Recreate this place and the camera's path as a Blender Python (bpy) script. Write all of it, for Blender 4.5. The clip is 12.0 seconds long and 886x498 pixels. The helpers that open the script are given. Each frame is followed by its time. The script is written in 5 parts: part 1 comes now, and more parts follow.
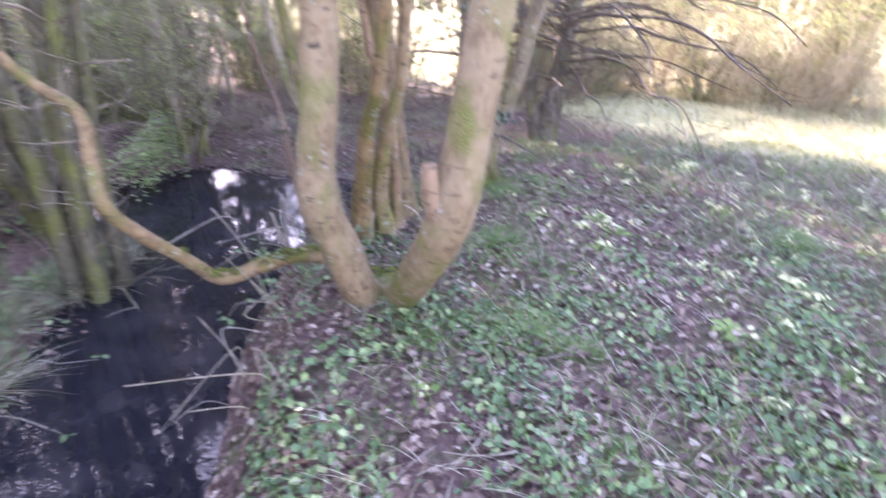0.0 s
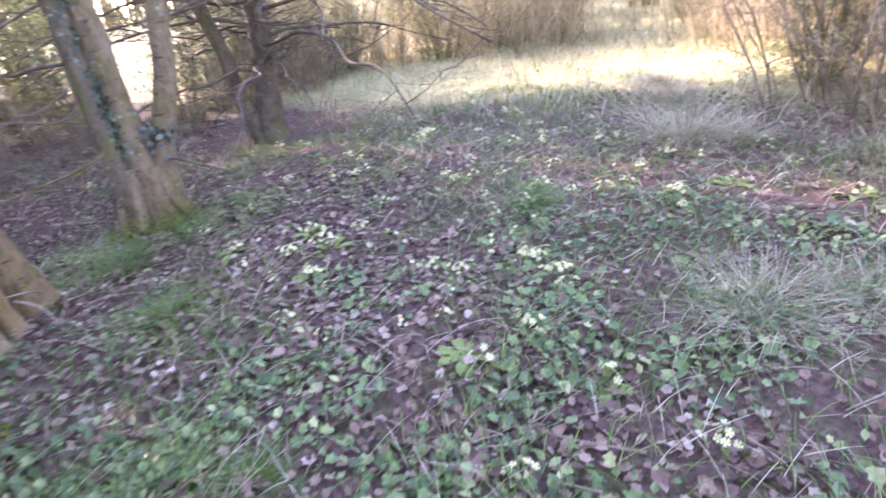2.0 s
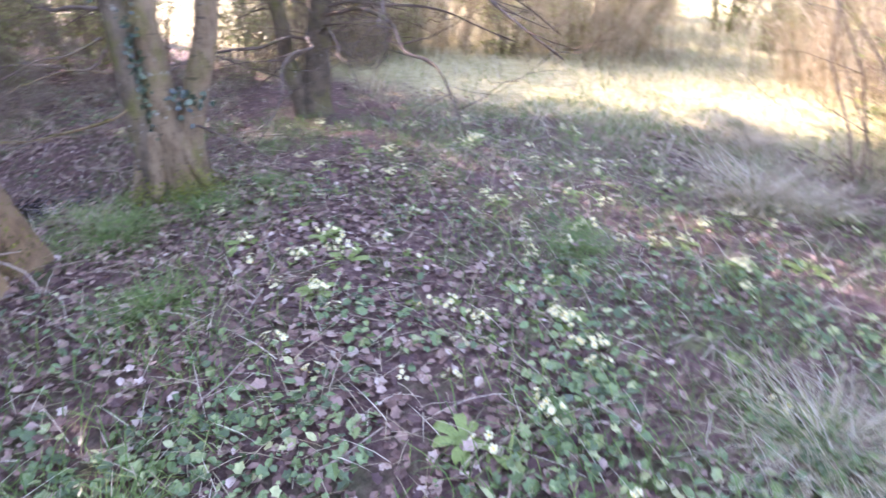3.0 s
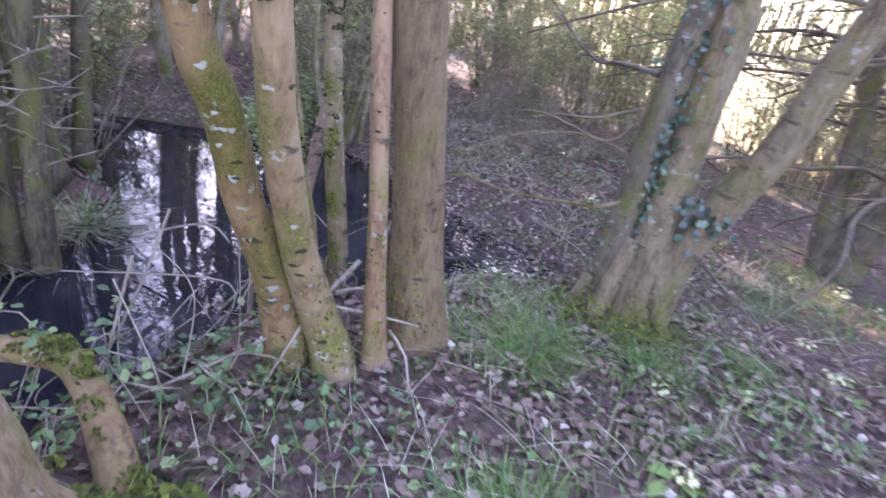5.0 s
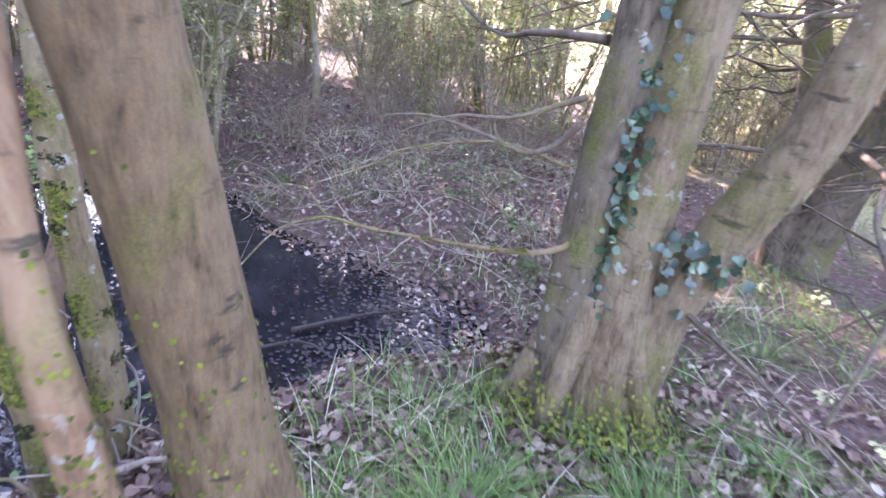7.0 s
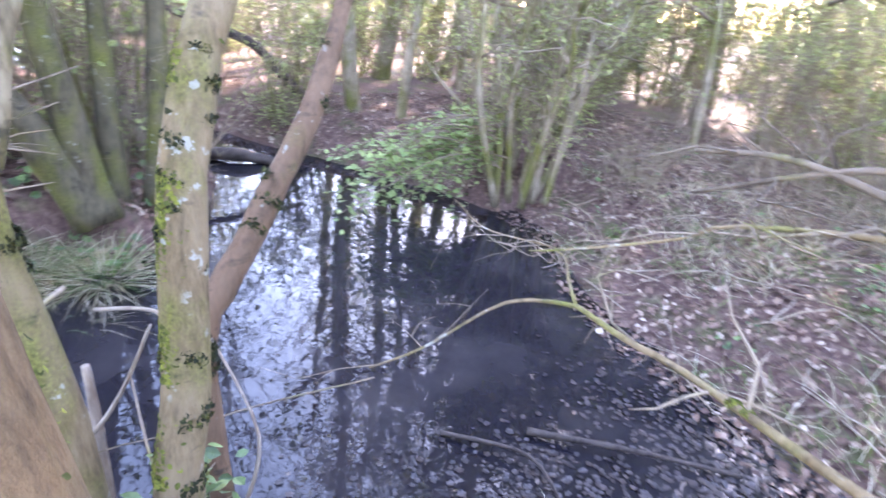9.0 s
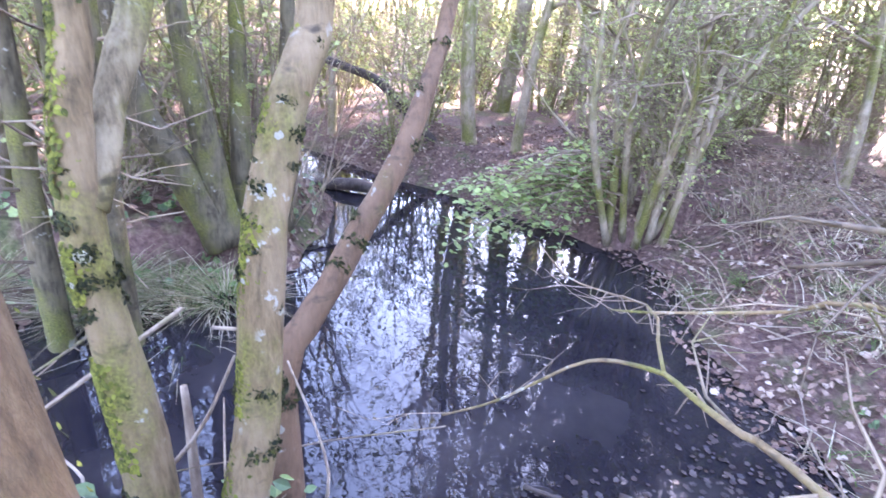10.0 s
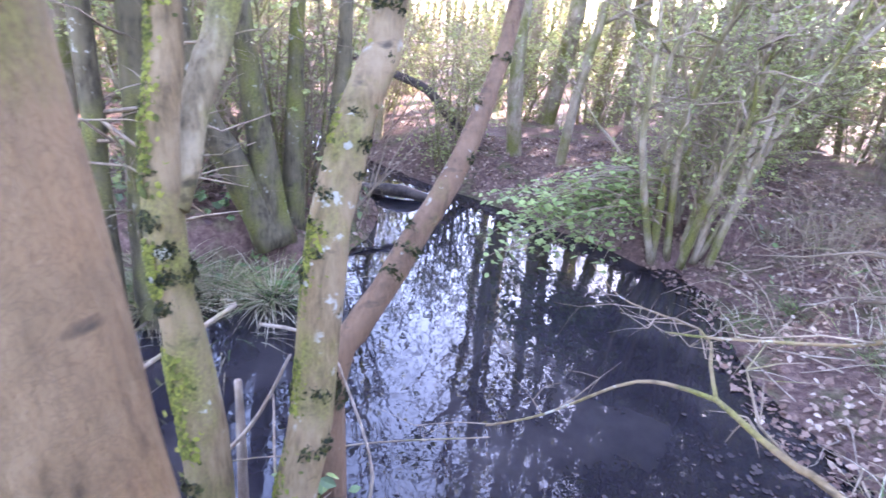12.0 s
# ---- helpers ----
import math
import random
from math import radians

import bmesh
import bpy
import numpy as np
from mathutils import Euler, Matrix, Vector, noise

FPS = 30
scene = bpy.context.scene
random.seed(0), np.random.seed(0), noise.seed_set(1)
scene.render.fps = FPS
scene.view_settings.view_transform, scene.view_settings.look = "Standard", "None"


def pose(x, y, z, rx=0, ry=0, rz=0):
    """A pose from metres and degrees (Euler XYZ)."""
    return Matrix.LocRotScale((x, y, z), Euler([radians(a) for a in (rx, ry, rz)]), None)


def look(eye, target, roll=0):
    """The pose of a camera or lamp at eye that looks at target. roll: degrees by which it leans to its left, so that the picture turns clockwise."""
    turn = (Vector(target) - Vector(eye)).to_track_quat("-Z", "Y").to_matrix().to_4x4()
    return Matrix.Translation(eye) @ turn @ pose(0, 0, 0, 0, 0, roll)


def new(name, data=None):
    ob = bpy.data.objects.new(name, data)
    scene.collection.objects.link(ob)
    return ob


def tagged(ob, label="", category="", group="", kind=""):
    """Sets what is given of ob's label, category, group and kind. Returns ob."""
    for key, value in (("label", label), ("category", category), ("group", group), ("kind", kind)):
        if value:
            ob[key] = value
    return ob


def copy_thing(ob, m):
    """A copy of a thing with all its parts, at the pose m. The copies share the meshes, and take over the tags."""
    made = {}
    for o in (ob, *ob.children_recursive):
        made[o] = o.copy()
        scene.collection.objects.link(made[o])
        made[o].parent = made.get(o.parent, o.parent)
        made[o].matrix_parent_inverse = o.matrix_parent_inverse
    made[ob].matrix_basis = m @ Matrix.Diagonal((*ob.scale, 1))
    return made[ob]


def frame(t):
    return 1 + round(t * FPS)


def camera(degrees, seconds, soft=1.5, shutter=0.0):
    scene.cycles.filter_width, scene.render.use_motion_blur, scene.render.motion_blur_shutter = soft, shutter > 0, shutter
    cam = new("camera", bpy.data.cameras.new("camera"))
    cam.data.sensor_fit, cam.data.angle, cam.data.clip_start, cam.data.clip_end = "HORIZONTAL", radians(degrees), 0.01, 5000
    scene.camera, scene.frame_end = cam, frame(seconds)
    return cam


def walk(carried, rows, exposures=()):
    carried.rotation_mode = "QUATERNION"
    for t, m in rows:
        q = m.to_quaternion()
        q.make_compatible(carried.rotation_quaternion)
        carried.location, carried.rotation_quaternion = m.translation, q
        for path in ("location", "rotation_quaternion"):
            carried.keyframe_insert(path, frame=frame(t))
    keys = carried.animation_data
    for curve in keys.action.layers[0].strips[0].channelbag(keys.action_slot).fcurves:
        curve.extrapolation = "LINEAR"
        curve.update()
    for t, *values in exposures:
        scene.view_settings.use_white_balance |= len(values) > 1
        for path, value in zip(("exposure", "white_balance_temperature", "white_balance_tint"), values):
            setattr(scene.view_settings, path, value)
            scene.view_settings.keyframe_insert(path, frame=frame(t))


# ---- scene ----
cam = camera(77.0, 12.0, 1.5, 0.5)

PATH = [
    (0, (-0.112, -0.322, 1.658), (-0.060, 1.492, 0.818), 1.0),
    (0.5, (0.120, -0.054, 1.484), (0.403, 1.681, 0.529), -0.9),
    (1, (0.399, 0.144, 1.443), (0.660, 1.887, 0.498), -4.9),
    (1.5, (0.720, 0.301, 1.415), (1.120, 2.047, 0.525), -10.1),
    (2, (0.923, 0.541, 1.398), (1.524, 2.219, 0.491), -8.7),
    (2.3, (0.990, 0.695, 1.450), (1.703, 2.306, 0.504), -9.0),
    (2.5, (1.059, 0.821, 1.481), (1.772, 2.358, 0.418), -9.6),
    (2.7, (1.090, 0.860, 1.472), (1.750, 2.460, 0.475), -5.6),
    (4.3, (0.880, 1.766, 1.477), (0.698, 3.516, 0.528), 8.9),
    (4.5, (0.767, 1.944, 1.426), (0.406, 3.687, 0.514), 9.8),
    (5, (0.611, 2.231, 1.360), (-0.205, 3.843, 0.502), 10.9),
    (5.5, (0.516, 2.462, 1.336), (-0.365, 4.023, 0.449), 9.9),
    (6, (0.428, 2.708, 1.288), (-0.322, 4.326, 0.383), 7.2),
    (6.5, (0.328, 2.980, 1.260), (-0.176, 4.710, 0.392), 5.2),
    (6.7, (0.305, 3.083, 1.240), (-0.189, 4.831, 0.402), 6.8),
    (8.3, (0.170, 3.866, 1.073), (-0.918, 5.349, 0.287), 7.3),
    (8.5, (0.158, 3.925, 1.055), (-1.060, 5.296, 0.256), 7.6),
    (9, (0.040, 4.062, 1.019), (-1.484, 5.061, 0.194), 7.1),
    (9.5, (0.028, 4.146, 1.031), (-1.625, 4.911, 0.204), 7.3),
    (10, (0.032, 4.166, 1.056), (-1.704, 4.790, 0.284), 4.7),
    (10.5, (0.038, 4.165, 1.071), (-1.723, 4.731, 0.312), 4.5),
    (11, (0.029, 4.151, 1.073), (-1.732, 4.730, 0.322), 5.4),
    (11.5, (0.026, 4.149, 1.067), (-1.730, 4.745, 0.319), 6.0),
    (12, (0.037, 4.117, 1.070), (-1.743, 4.621, 0.312), 6.1),
]
walk(cam, [(t, look(eye, target, roll)) for t, eye, target, roll in PATH],
     [(0, 4.2, 6580, 43), (2.5, 3.88, 6580, 44), (4.5, 3.96, 6400, 41), (5.5, 4.1, 6440, 40), (6.7, 4.38, 6480, 38), (8.5, 4.85, 6700, 32), (9, 5.1, 6700, 32), (10.5, 5.08, 6350, 39), (12, 4.98, 6380, 39)])

# ---- sky, sun ----
SUN_AZ, SUN_EL = 35.0, 26.0   # degrees to the left of +y, above the horizon
world = bpy.data.worlds.new("sky")
scene.world = world
world.use_nodes = True
wn = world.node_tree.nodes
sky = wn.new("ShaderNodeTexSky")
sky.sky_type, sky.sun_disc = "NISHITA", False
sky.sun_elevation, sky.sun_rotation = radians(SUN_EL), radians(-SUN_AZ)
sky.air_density, sky.dust_density = 1.0, 0.5
world.node_tree.links.new(sky.outputs[0], wn["Background"].inputs[0])
wn["Background"].inputs[1].default_value = 0.15
sun = new("sun", bpy.data.lights.new("sun", "SUN"))
sun.data.energy, sun.data.angle, sun.data.color = 3.2, radians(0.6), (1.0, 0.92, 0.8)
sun_way = Vector((-math.sin(radians(SUN_AZ)) * math.cos(radians(SUN_EL)), math.cos(radians(SUN_AZ)) * math.cos(radians(SUN_EL)), math.sin(radians(SUN_EL))))
sun.matrix_world = look(sun_way * 60, (0, 0, 0))


# ---- materials ----
def material(name):
    m = bpy.data.materials.new(name)
    m.use_nodes = True
    return m, m.node_tree, m.node_tree.nodes["Principled BSDF"]


def node(t, kind, **values):
    n = t.nodes.new(kind)
    for key, value in values.items():
        n.inputs[key.replace("_", " ")].default_value = value
    return n


def coords(t, scale, kind="Object"):
    c, m = t.nodes.new("ShaderNodeTexCoord"), t.nodes.new("ShaderNodeMapping")
    m.inputs["Scale"].default_value = scale
    t.links.new(c.outputs[kind], m.inputs["Vector"])
    return m.outputs[0]


def noise_tex(t, vec, scale, detail=5.0, rough=0.6):
    n = node(t, "ShaderNodeTexNoise", Scale=scale, Detail=detail, Roughness=rough)
    t.links.new(vec, n.inputs["Vector"])
    return n.outputs["Fac"]


def ramp(t, fac, stops):
    r = t.nodes.new("ShaderNodeValToRGB")
    r.color_ramp.elements[0].position, r.color_ramp.elements[0].color = stops[0][0], (*stops[0][1], 1)
    r.color_ramp.elements[1].position, r.color_ramp.elements[1].color = stops[-1][0], (*stops[-1][1], 1)
    for pos, col in stops[1:-1]:
        r.color_ramp.elements.new(pos).color = (*col, 1)
    t.links.new(fac, r.inputs[0])
    return r.outputs[0]


def mix(t, fac, a, b):
    m = t.nodes.new("ShaderNodeMix")
    m.data_type = "RGBA"
    t.links.new(fac, m.inputs[0])
    for socket, value in ((m.inputs[6], a), (m.inputs[7], b)):
        if isinstance(value, tuple):
            socket.default_value = (*value, 1)
        else:
            t.links.new(value, socket)
    return m.outputs[2]


def bump(t, fac, bsdf, strength=0.5, dist=0.01):
    b = node(t, "ShaderNodeBump", Strength=strength, Distance=dist)
    t.links.new(fac, b.inputs["Height"])
    t.links.new(b.outputs[0], bsdf.inputs["Normal"])


def bark(name, dark, mid, light, moss=0.0, rings=0.0, lichen=0.0, furrow=0.5, cracks=0.0):
    """Bark with grain along the stem, dark scars, green algae and pale lichen."""
    m, t, b = material(name)
    long = coords(t, (1, 1, 0.22))
    near = coords(t, (1, 1, 1))
    grain = noise_tex(t, long, 55, 8, 0.65)
    blotch = noise_tex(t, near, 7, 4)
    col = ramp(t, grain, [(0.3, dark), (0.5, mid), (0.72, light)])
    col = mix(t, ramp(t, blotch, [(0.42, (0, 0, 0)), (0.62, (0.75, 0.75, 0.75))]), col, light)
    if cracks:
        warp = t.nodes.new("ShaderNodeMix")
        warp.data_type = "VECTOR"
        warp.inputs[0].default_value = 0.07
        nz = node(t, "ShaderNodeTexNoise", Scale=18.0, Detail=4.0)
        t.links.new(near, nz.inputs["Vector"])
        t.links.new(coords(t, (1, 1, 0.12)), warp.inputs[4]), t.links.new(nz.outputs["Color"], warp.inputs[5])
        cell = node(t, "ShaderNodeTexVoronoi", Scale=cracks)
        cell.feature = "DISTANCE_TO_EDGE"
        t.links.new(warp.outputs[1], cell.inputs["Vector"])
        col = mix(t, ramp(t, cell.outputs["Distance"], [(0.0, (0.24, 0.24, 0.24)), (0.12, (0, 0, 0))]), col, (0.045, 0.03, 0.02))
    if rings:
        scar = noise_tex(t, coords(t, (1, 1, 2.6)), 9, 3)
        col = mix(t, ramp(t, scar, [(0.66 - 0.08 * rings, (0, 0, 0)), (0.76 - 0.08 * rings, (0.85, 0.85, 0.85))]), col, (0.035, 0.028, 0.02))
    if moss:
        green = noise_tex(t, coords(t, (1, 1, 0.6)), 5, 6)
        mcol = ramp(t, noise_tex(t, near, 140, 3), [(0.3, (0.035, 0.04, 0.008)), (0.7, (0.17, 0.17, 0.035))])
        col = mix(t, ramp(t, green, [(0.62 - 0.25 * moss, (0, 0, 0)), (0.8 - 0.25 * moss, (0.9, 0.9, 0.9))]), col, mcol)
    if lichen:
        spot = ramp(t, noise_tex(t, near, 26, 6, 0.6), [(0.60, (0, 0, 0)), (0.64, (1, 1, 1))])
        keep = ramp(t, noise_tex(t, near, 4, 2), [(0.56 - 0.06 * lichen, (0, 0, 0)), (0.62 - 0.06 * lichen, (0.9, 0.9, 0.9))])
        both = t.nodes.new("ShaderNodeMath")
        both.operation = "MULTIPLY"
        t.links.new(spot, both.inputs[0]), t.links.new(keep, both.inputs[1])
        col = mix(t, both.outputs[0], col, (0.27, 0.26, 0.22))
    t.links.new(col, b.inputs["Base Color"])
    b.inputs["Roughness"].default_value = 0.85
    b.inputs["Specular IOR Level"].default_value = 0.2
    ridged = noise_tex(t, coords(t, (1, 1, 0.3)), 48, 7, 0.72)
    bump(t, ridged, b, furrow, 0.02)
    return m


def leafy(name, stops, rough=0.6, trans=0.0, scale=30.0, spread=0.6, single=False):
    """Leaf, blade or petal: colour changes from piece to piece, with a little grain; light comes through."""
    m, t, b = material(name)
    g = t.nodes.new("ShaderNodeNewGeometry")
    rnd = t.nodes.new("ShaderNodeObjectInfo").outputs["Random"] if single else g.outputs["Random Per Island"]
    col = ramp(t, rnd, stops)
    grain = ramp(t, noise_tex(t, coords(t, (1, 1, 1)), scale, 4), [(0.3, (0.55, 0.55, 0.55)), (0.7, (1.25, 1.25, 1.25))])
    mul = t.nodes.new("ShaderNodeMix")
    mul.data_type, mul.blend_type = "RGBA", "MULTIPLY"
    mul.inputs[0].default_value = spread
    t.links.new(col, mul.inputs[6]), t.links.new(grain, mul.inputs[7])
    t.links.new(mul.outputs[2], b.inputs["Base Color"])
    b.inputs["Roughness"].default_value = rough
    b.inputs["Specular IOR Level"].default_value = 0.35
    if trans:
        tr, ad = t.nodes.new("ShaderNodeBsdfTranslucent"), t.nodes.new("ShaderNodeMixShader")
        t.links.new(mul.outputs[2], tr.inputs[0])
        ad.inputs[0].default_value = trans
        t.links.new(b.outputs[0], ad.inputs[1]), t.links.new(tr.outputs[0], ad.inputs[2])
        t.links.new(ad.outputs[0], t.nodes["Material Output"].inputs[0])
    return m


BARK_TAN = bark("bark_tan", (0.08, 0.05, 0.026), (0.175, 0.114, 0.058), (0.245, 0.17, 0.095), moss=0.5, rings=0.7, lichen=0.8, furrow=0.25)
BARK_RED = bark("bark_red", (0.075, 0.043, 0.025), (0.175, 0.1, 0.055), (0.245, 0.155, 0.09), moss=0.35, rings=0.7, lichen=0.5, furrow=0.3)
BARK_BIG = bark("bark_big", (0.05, 0.032, 0.018), (0.155, 0.1, 0.052), (0.215, 0.145, 0.08), moss=0.3, rings=0.3, lichen=0.0, furrow=1.0, cracks=150.0)
BARK_MOSS = bark("bark_mossy", (0.055, 0.045, 0.025), (0.17, 0.13, 0.075), (0.27, 0.22, 0.14), moss=0.7, rings=0.9, lichen=0.9, furrow=0.4)
BARK_STEM = bark("bark_stem", (0.05, 0.035, 0.018), (0.135, 0.094, 0.048), (0.205, 0.15, 0.088), moss=0.55, rings=0.6, lichen=0.55, furrow=0.4)
BARK_LEAN = bark("bark_lean", (0.055, 0.035, 0.016), (0.16, 0.095, 0.042), (0.24, 0.155, 0.075), moss=0.5, rings=0.7, lichen=1.0, furrow=0.5)
BARK_OLD = bark("bark_old", (0.025, 0.02, 0.014), (0.085, 0.066, 0.042), (0.16, 0.125, 0.085), moss=0.42, rings=0.4, lichen=0.5, furrow=1.0, cracks=75.0)
BARK_FLAKE = bark("bark_flake", (0.035, 0.022, 0.016), (0.11, 0.064, 0.038), (0.165, 0.102, 0.062), moss=0.2, rings=0.6, lichen=0.3, furrow=0.7)
LICHEN = leafy("lichen", [(0.0, (0.18, 0.17, 0.13)), (1.0, (0.28, 0.27, 0.22))], 0.9, 0.0, 60, 0.5)
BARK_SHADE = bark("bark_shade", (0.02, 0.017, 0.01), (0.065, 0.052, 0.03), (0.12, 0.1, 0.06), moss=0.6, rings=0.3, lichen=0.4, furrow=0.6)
BARK_GREY = bark("bark_grey", (0.042, 0.03, 0.018), (0.15, 0.106, 0.062), (0.235, 0.175, 0.108), moss=0.48, rings=0.6, lichen=0.6, furrow=1.0, cracks=75.0)
BARK_FAR = bark("bark_far", (0.10, 0.075, 0.05), (0.20, 0.155, 0.105), (0.31, 0.255, 0.185), moss=0.8, furrow=0.6)
BARK_TWIG = bark("bark_twig", (0.08, 0.055, 0.04), (0.17, 0.125, 0.085), (0.27, 0.21, 0.15), moss=0.35, furrow=0.3)
BARK_DARK = bark("bark_dark", (0.03, 0.022, 0.016), (0.075, 0.055, 0.038), (0.14, 0.105, 0.075), moss=0.3, furrow=0.4)
DEADWOOD = bark("deadwood", (0.09, 0.065, 0.048), (0.20, 0.15, 0.11), (0.31, 0.255, 0.195), furrow=0.3)
WETWOOD = bark("wetwood", (0.015, 0.012, 0.01), (0.04, 0.03, 0.025), (0.09, 0.07, 0.06), furrow=0.3)
MOSS = leafy("moss", [(0.0, (0.035, 0.04, 0.008)), (0.5, (0.10, 0.11, 0.016)), (1.0, (0.19, 0.19, 0.03))], 0.95, 0.2, 90)
MOSS_DARK = leafy("moss_dark", [(0.0, (0.012, 0.015, 0.006)), (0.6, (0.03, 0.034, 0.01)), (1.0, (0.085, 0.085, 0.018))], 0.95, 0.1, 90)
FRESH = leafy("fresh_leaf", [(0.0, (0.16, 0.23, 0.07)), (1.0, (0.34, 0.41, 0.15))], 0.5, 0.4, 20)
LITTER = leafy("dead_leaf", [(0.0, (0.06, 0.03, 0.026)), (0.35, (0.13, 0.074, 0.052)), (0.7, (0.21, 0.13, 0.092)), (0.92, (0.31, 0.22, 0.16)), (1.0, (0.45, 0.36, 0.28))], 0.7, 0.08, 40)
LITTER_ONE = leafy("dead_leaf_single", [(0.0, (0.06, 0.03, 0.026)), (0.4, (0.13, 0.074, 0.052)), (0.8, (0.23, 0.145, 0.105)), (1.0, (0.38, 0.28, 0.22))], 0.7, 0.08, 40, 0.6, True)
WETLEAF = leafy("wet_leaf", [(0.0, (0.012, 0.009, 0.01)), (0.6, (0.03, 0.022, 0.023)), (1.0, (0.045, 0.032, 0.028))], 0.36, 0.0, 40)
IVY = leafy("ivy_leaf", [(0.0, (0.045, 0.07, 0.026)), (0.4, (0.085, 0.135, 0.046)), (0.75, (0.14, 0.205, 0.07)), (0.93, (0.22, 0.26, 0.10)), (1.0, (0.34, 0.36, 0.16))], 0.38, 0.12, 60)
IVY_DARK = leafy("climbing_ivy", [(0.0, (0.015, 0.028, 0.016)), (0.8, (0.04, 0.065, 0.032)), (1.0, (0.12, 0.16, 0.09))], 0.25, 0.05, 60)
PRIM = leafy("primrose_leaf", [(0.0, (0.11, 0.17, 0.04)), (1.0, (0.24, 0.31, 0.08))], 0.6, 0.25, 120)
PETAL = leafy("petal", [(0.0, (0.56, 0.54, 0.27)), (1.0, (0.70, 0.68, 0.42))], 0.6, 0.3, 50, 0.2)
EYE_YELLOW = leafy("flower_eye", [(0.0, (0.75, 0.5, 0.05)), (1.0, (0.8, 0.55, 0.08))], 0.6, 0.0, 50, 0.2)
GRASS = leafy("grass_blade", [(0.0, (0.05, 0.10, 0.02)), (0.6, (0.10, 0.18, 0.035)), (1.0, (0.22, 0.26, 0.07))], 0.5, 0.3, 20)
LUSH = leafy("lush_grass", [(0.0, (0.07, 0.13, 0.03)), (0.6, (0.13, 0.21, 0.05)), (1.0, (0.22, 0.29, 0.08))], 0.5, 0.35, 20)
STRAW = leafy("straw", [(0.0, (0.24, 0.19, 0.10)), (0.6, (0.40, 0.34, 0.21)), (1.0, (0.58, 0.52, 0.38))], 0.6, 0.3, 20)
BUDS = leafy("young_leaf", [(0.0, (0.20, 0.24, 0.08)), (0.6, (0.32, 0.36, 0.13)), (1.0, (0.44, 0.47, 0.18))], 0.5, 0.45, 20)
NEEDLE = leafy("evergreen", [(0.0, (0.03, 0.06, 0.02)), (0.7, (0.06, 0.105, 0.035)), (1.0, (0.11, 0.15, 0.05))], 0.55, 0.2, 20)

# soil under litter, passing into dry meadow turf away from the trees
SOIL, t, b = material("soil")
p = coords(t, (1, 1, 1))
fine, mid = noise_tex(t, p, 26, 8, 0.7), noise_tex(t, p, 3.5, 6)
soil = ramp(t, fine, [(0.3, (0.05, 0.028, 0.024)), (0.5, (0.115, 0.068, 0.055)), (0.7, (0.21, 0.14, 0.11))])
soil = mix(t, ramp(t, mid, [(0.5, (0, 0, 0)), (0.68, (0.7, 0.7, 0.7))]), soil, ramp(t, fine, [(0.35, (0.04, 0.06, 0.018)), (0.65, (0.11, 0.14, 0.045))]))
turf = ramp(t, noise_tex(t, coords(t, (1, 1, 1)), 14, 8, 0.75), [(0.3, (0.16, 0.17, 0.05)), (0.5, (0.36, 0.32, 0.15)), (0.7, (0.55, 0.48, 0.27))])
sep = t.nodes.new("ShaderNodeSeparateXYZ")
t.links.new(coords(t, (1, 1, 1)), sep.inputs[0])
mx = node(t, "ShaderNodeMath")
mx.operation, mx.inputs[1].default_value = "MULTIPLY_ADD", 1.43
t.links.new(sep.outputs[0], mx.inputs[0]), t.links.new(sep.outputs[1], mx.inputs[2])
wob = node(t, "ShaderNodeMath")
wob.operation, wob.inputs[1].default_value = "MULTIPLY_ADD", 4.0
t.links.new(noise_tex(t, p, 0.9, 4), wob.inputs[0]), t.links.new(mx.outputs[0], wob.inputs[2])
edge = t.nodes.new("ShaderNodeMapRange")
edge.inputs[1].default_value, edge.inputs[2].default_value = 12.6, 14.8
t.links.new(wob.outputs[0], edge.inputs[0])
t.links.new(mix(t, edge.outputs[0], soil, turf), b.inputs["Base Color"])
b.inputs["Roughness"].default_value = 0.9
b.inputs["Specular IOR Level"].default_value = 0.15
bump(t, fine, b, 0.9, 0.03)

# dark still pond water
WATER, t, b = material("pond_water")
b.inputs["Base Color"].default_value = (0.012, 0.011, 0.013, 1)
b.inputs["Roughness"].default_value = 0.015
b.inputs["IOR"].default_value = 1.34
bump(t, noise_tex(t, coords(t, (1, 1, 1)), 5, 3), b, 0.06, 0.02)
silt = ramp(t, noise_tex(t, coords(t, (1, 1, 1)), 2.2, 5), [(0.45, (0.010, 0.009, 0.012)), (0.75, (0.03, 0.026, 0.028))])
t.links.new(silt, b.inputs["Base Color"])


# ---- mesh helpers ----
class Shape:
    """Collects vertices and faces for one mesh."""

    def __init__(self):
        self.v, self.f = [], []

    def add(self, verts, faces):
        n = len(self.v)
        self.v.extend(verts)
        self.f.extend([tuple(i + n for i in face) for face in faces])

    def mesh(self, name, mat, smooth=True):
        me = bpy.data.meshes.new(name)
        me.from_pydata([tuple(q) for q in self.v], [], self.f)
        me.materials.append(mat)
        if smooth:
            me.shade_smooth()
        return me


def part(name, shape, mat, parent=None, label="", smooth=True):
    me = shape if isinstance(shape, bpy.types.Mesh) else shape.mesh(name, mat, smooth)
    ob = new(name, me)
    if parent is not None:
        ob.parent = parent
    return tagged(ob, label)


def thing(name, label, category, at=(0, 0, 0), group="", kind=""):
    ob = new(name)
    ob.location = at
    ob.empty_display_size = 0.1
    return tagged(ob, label, category, group, kind)


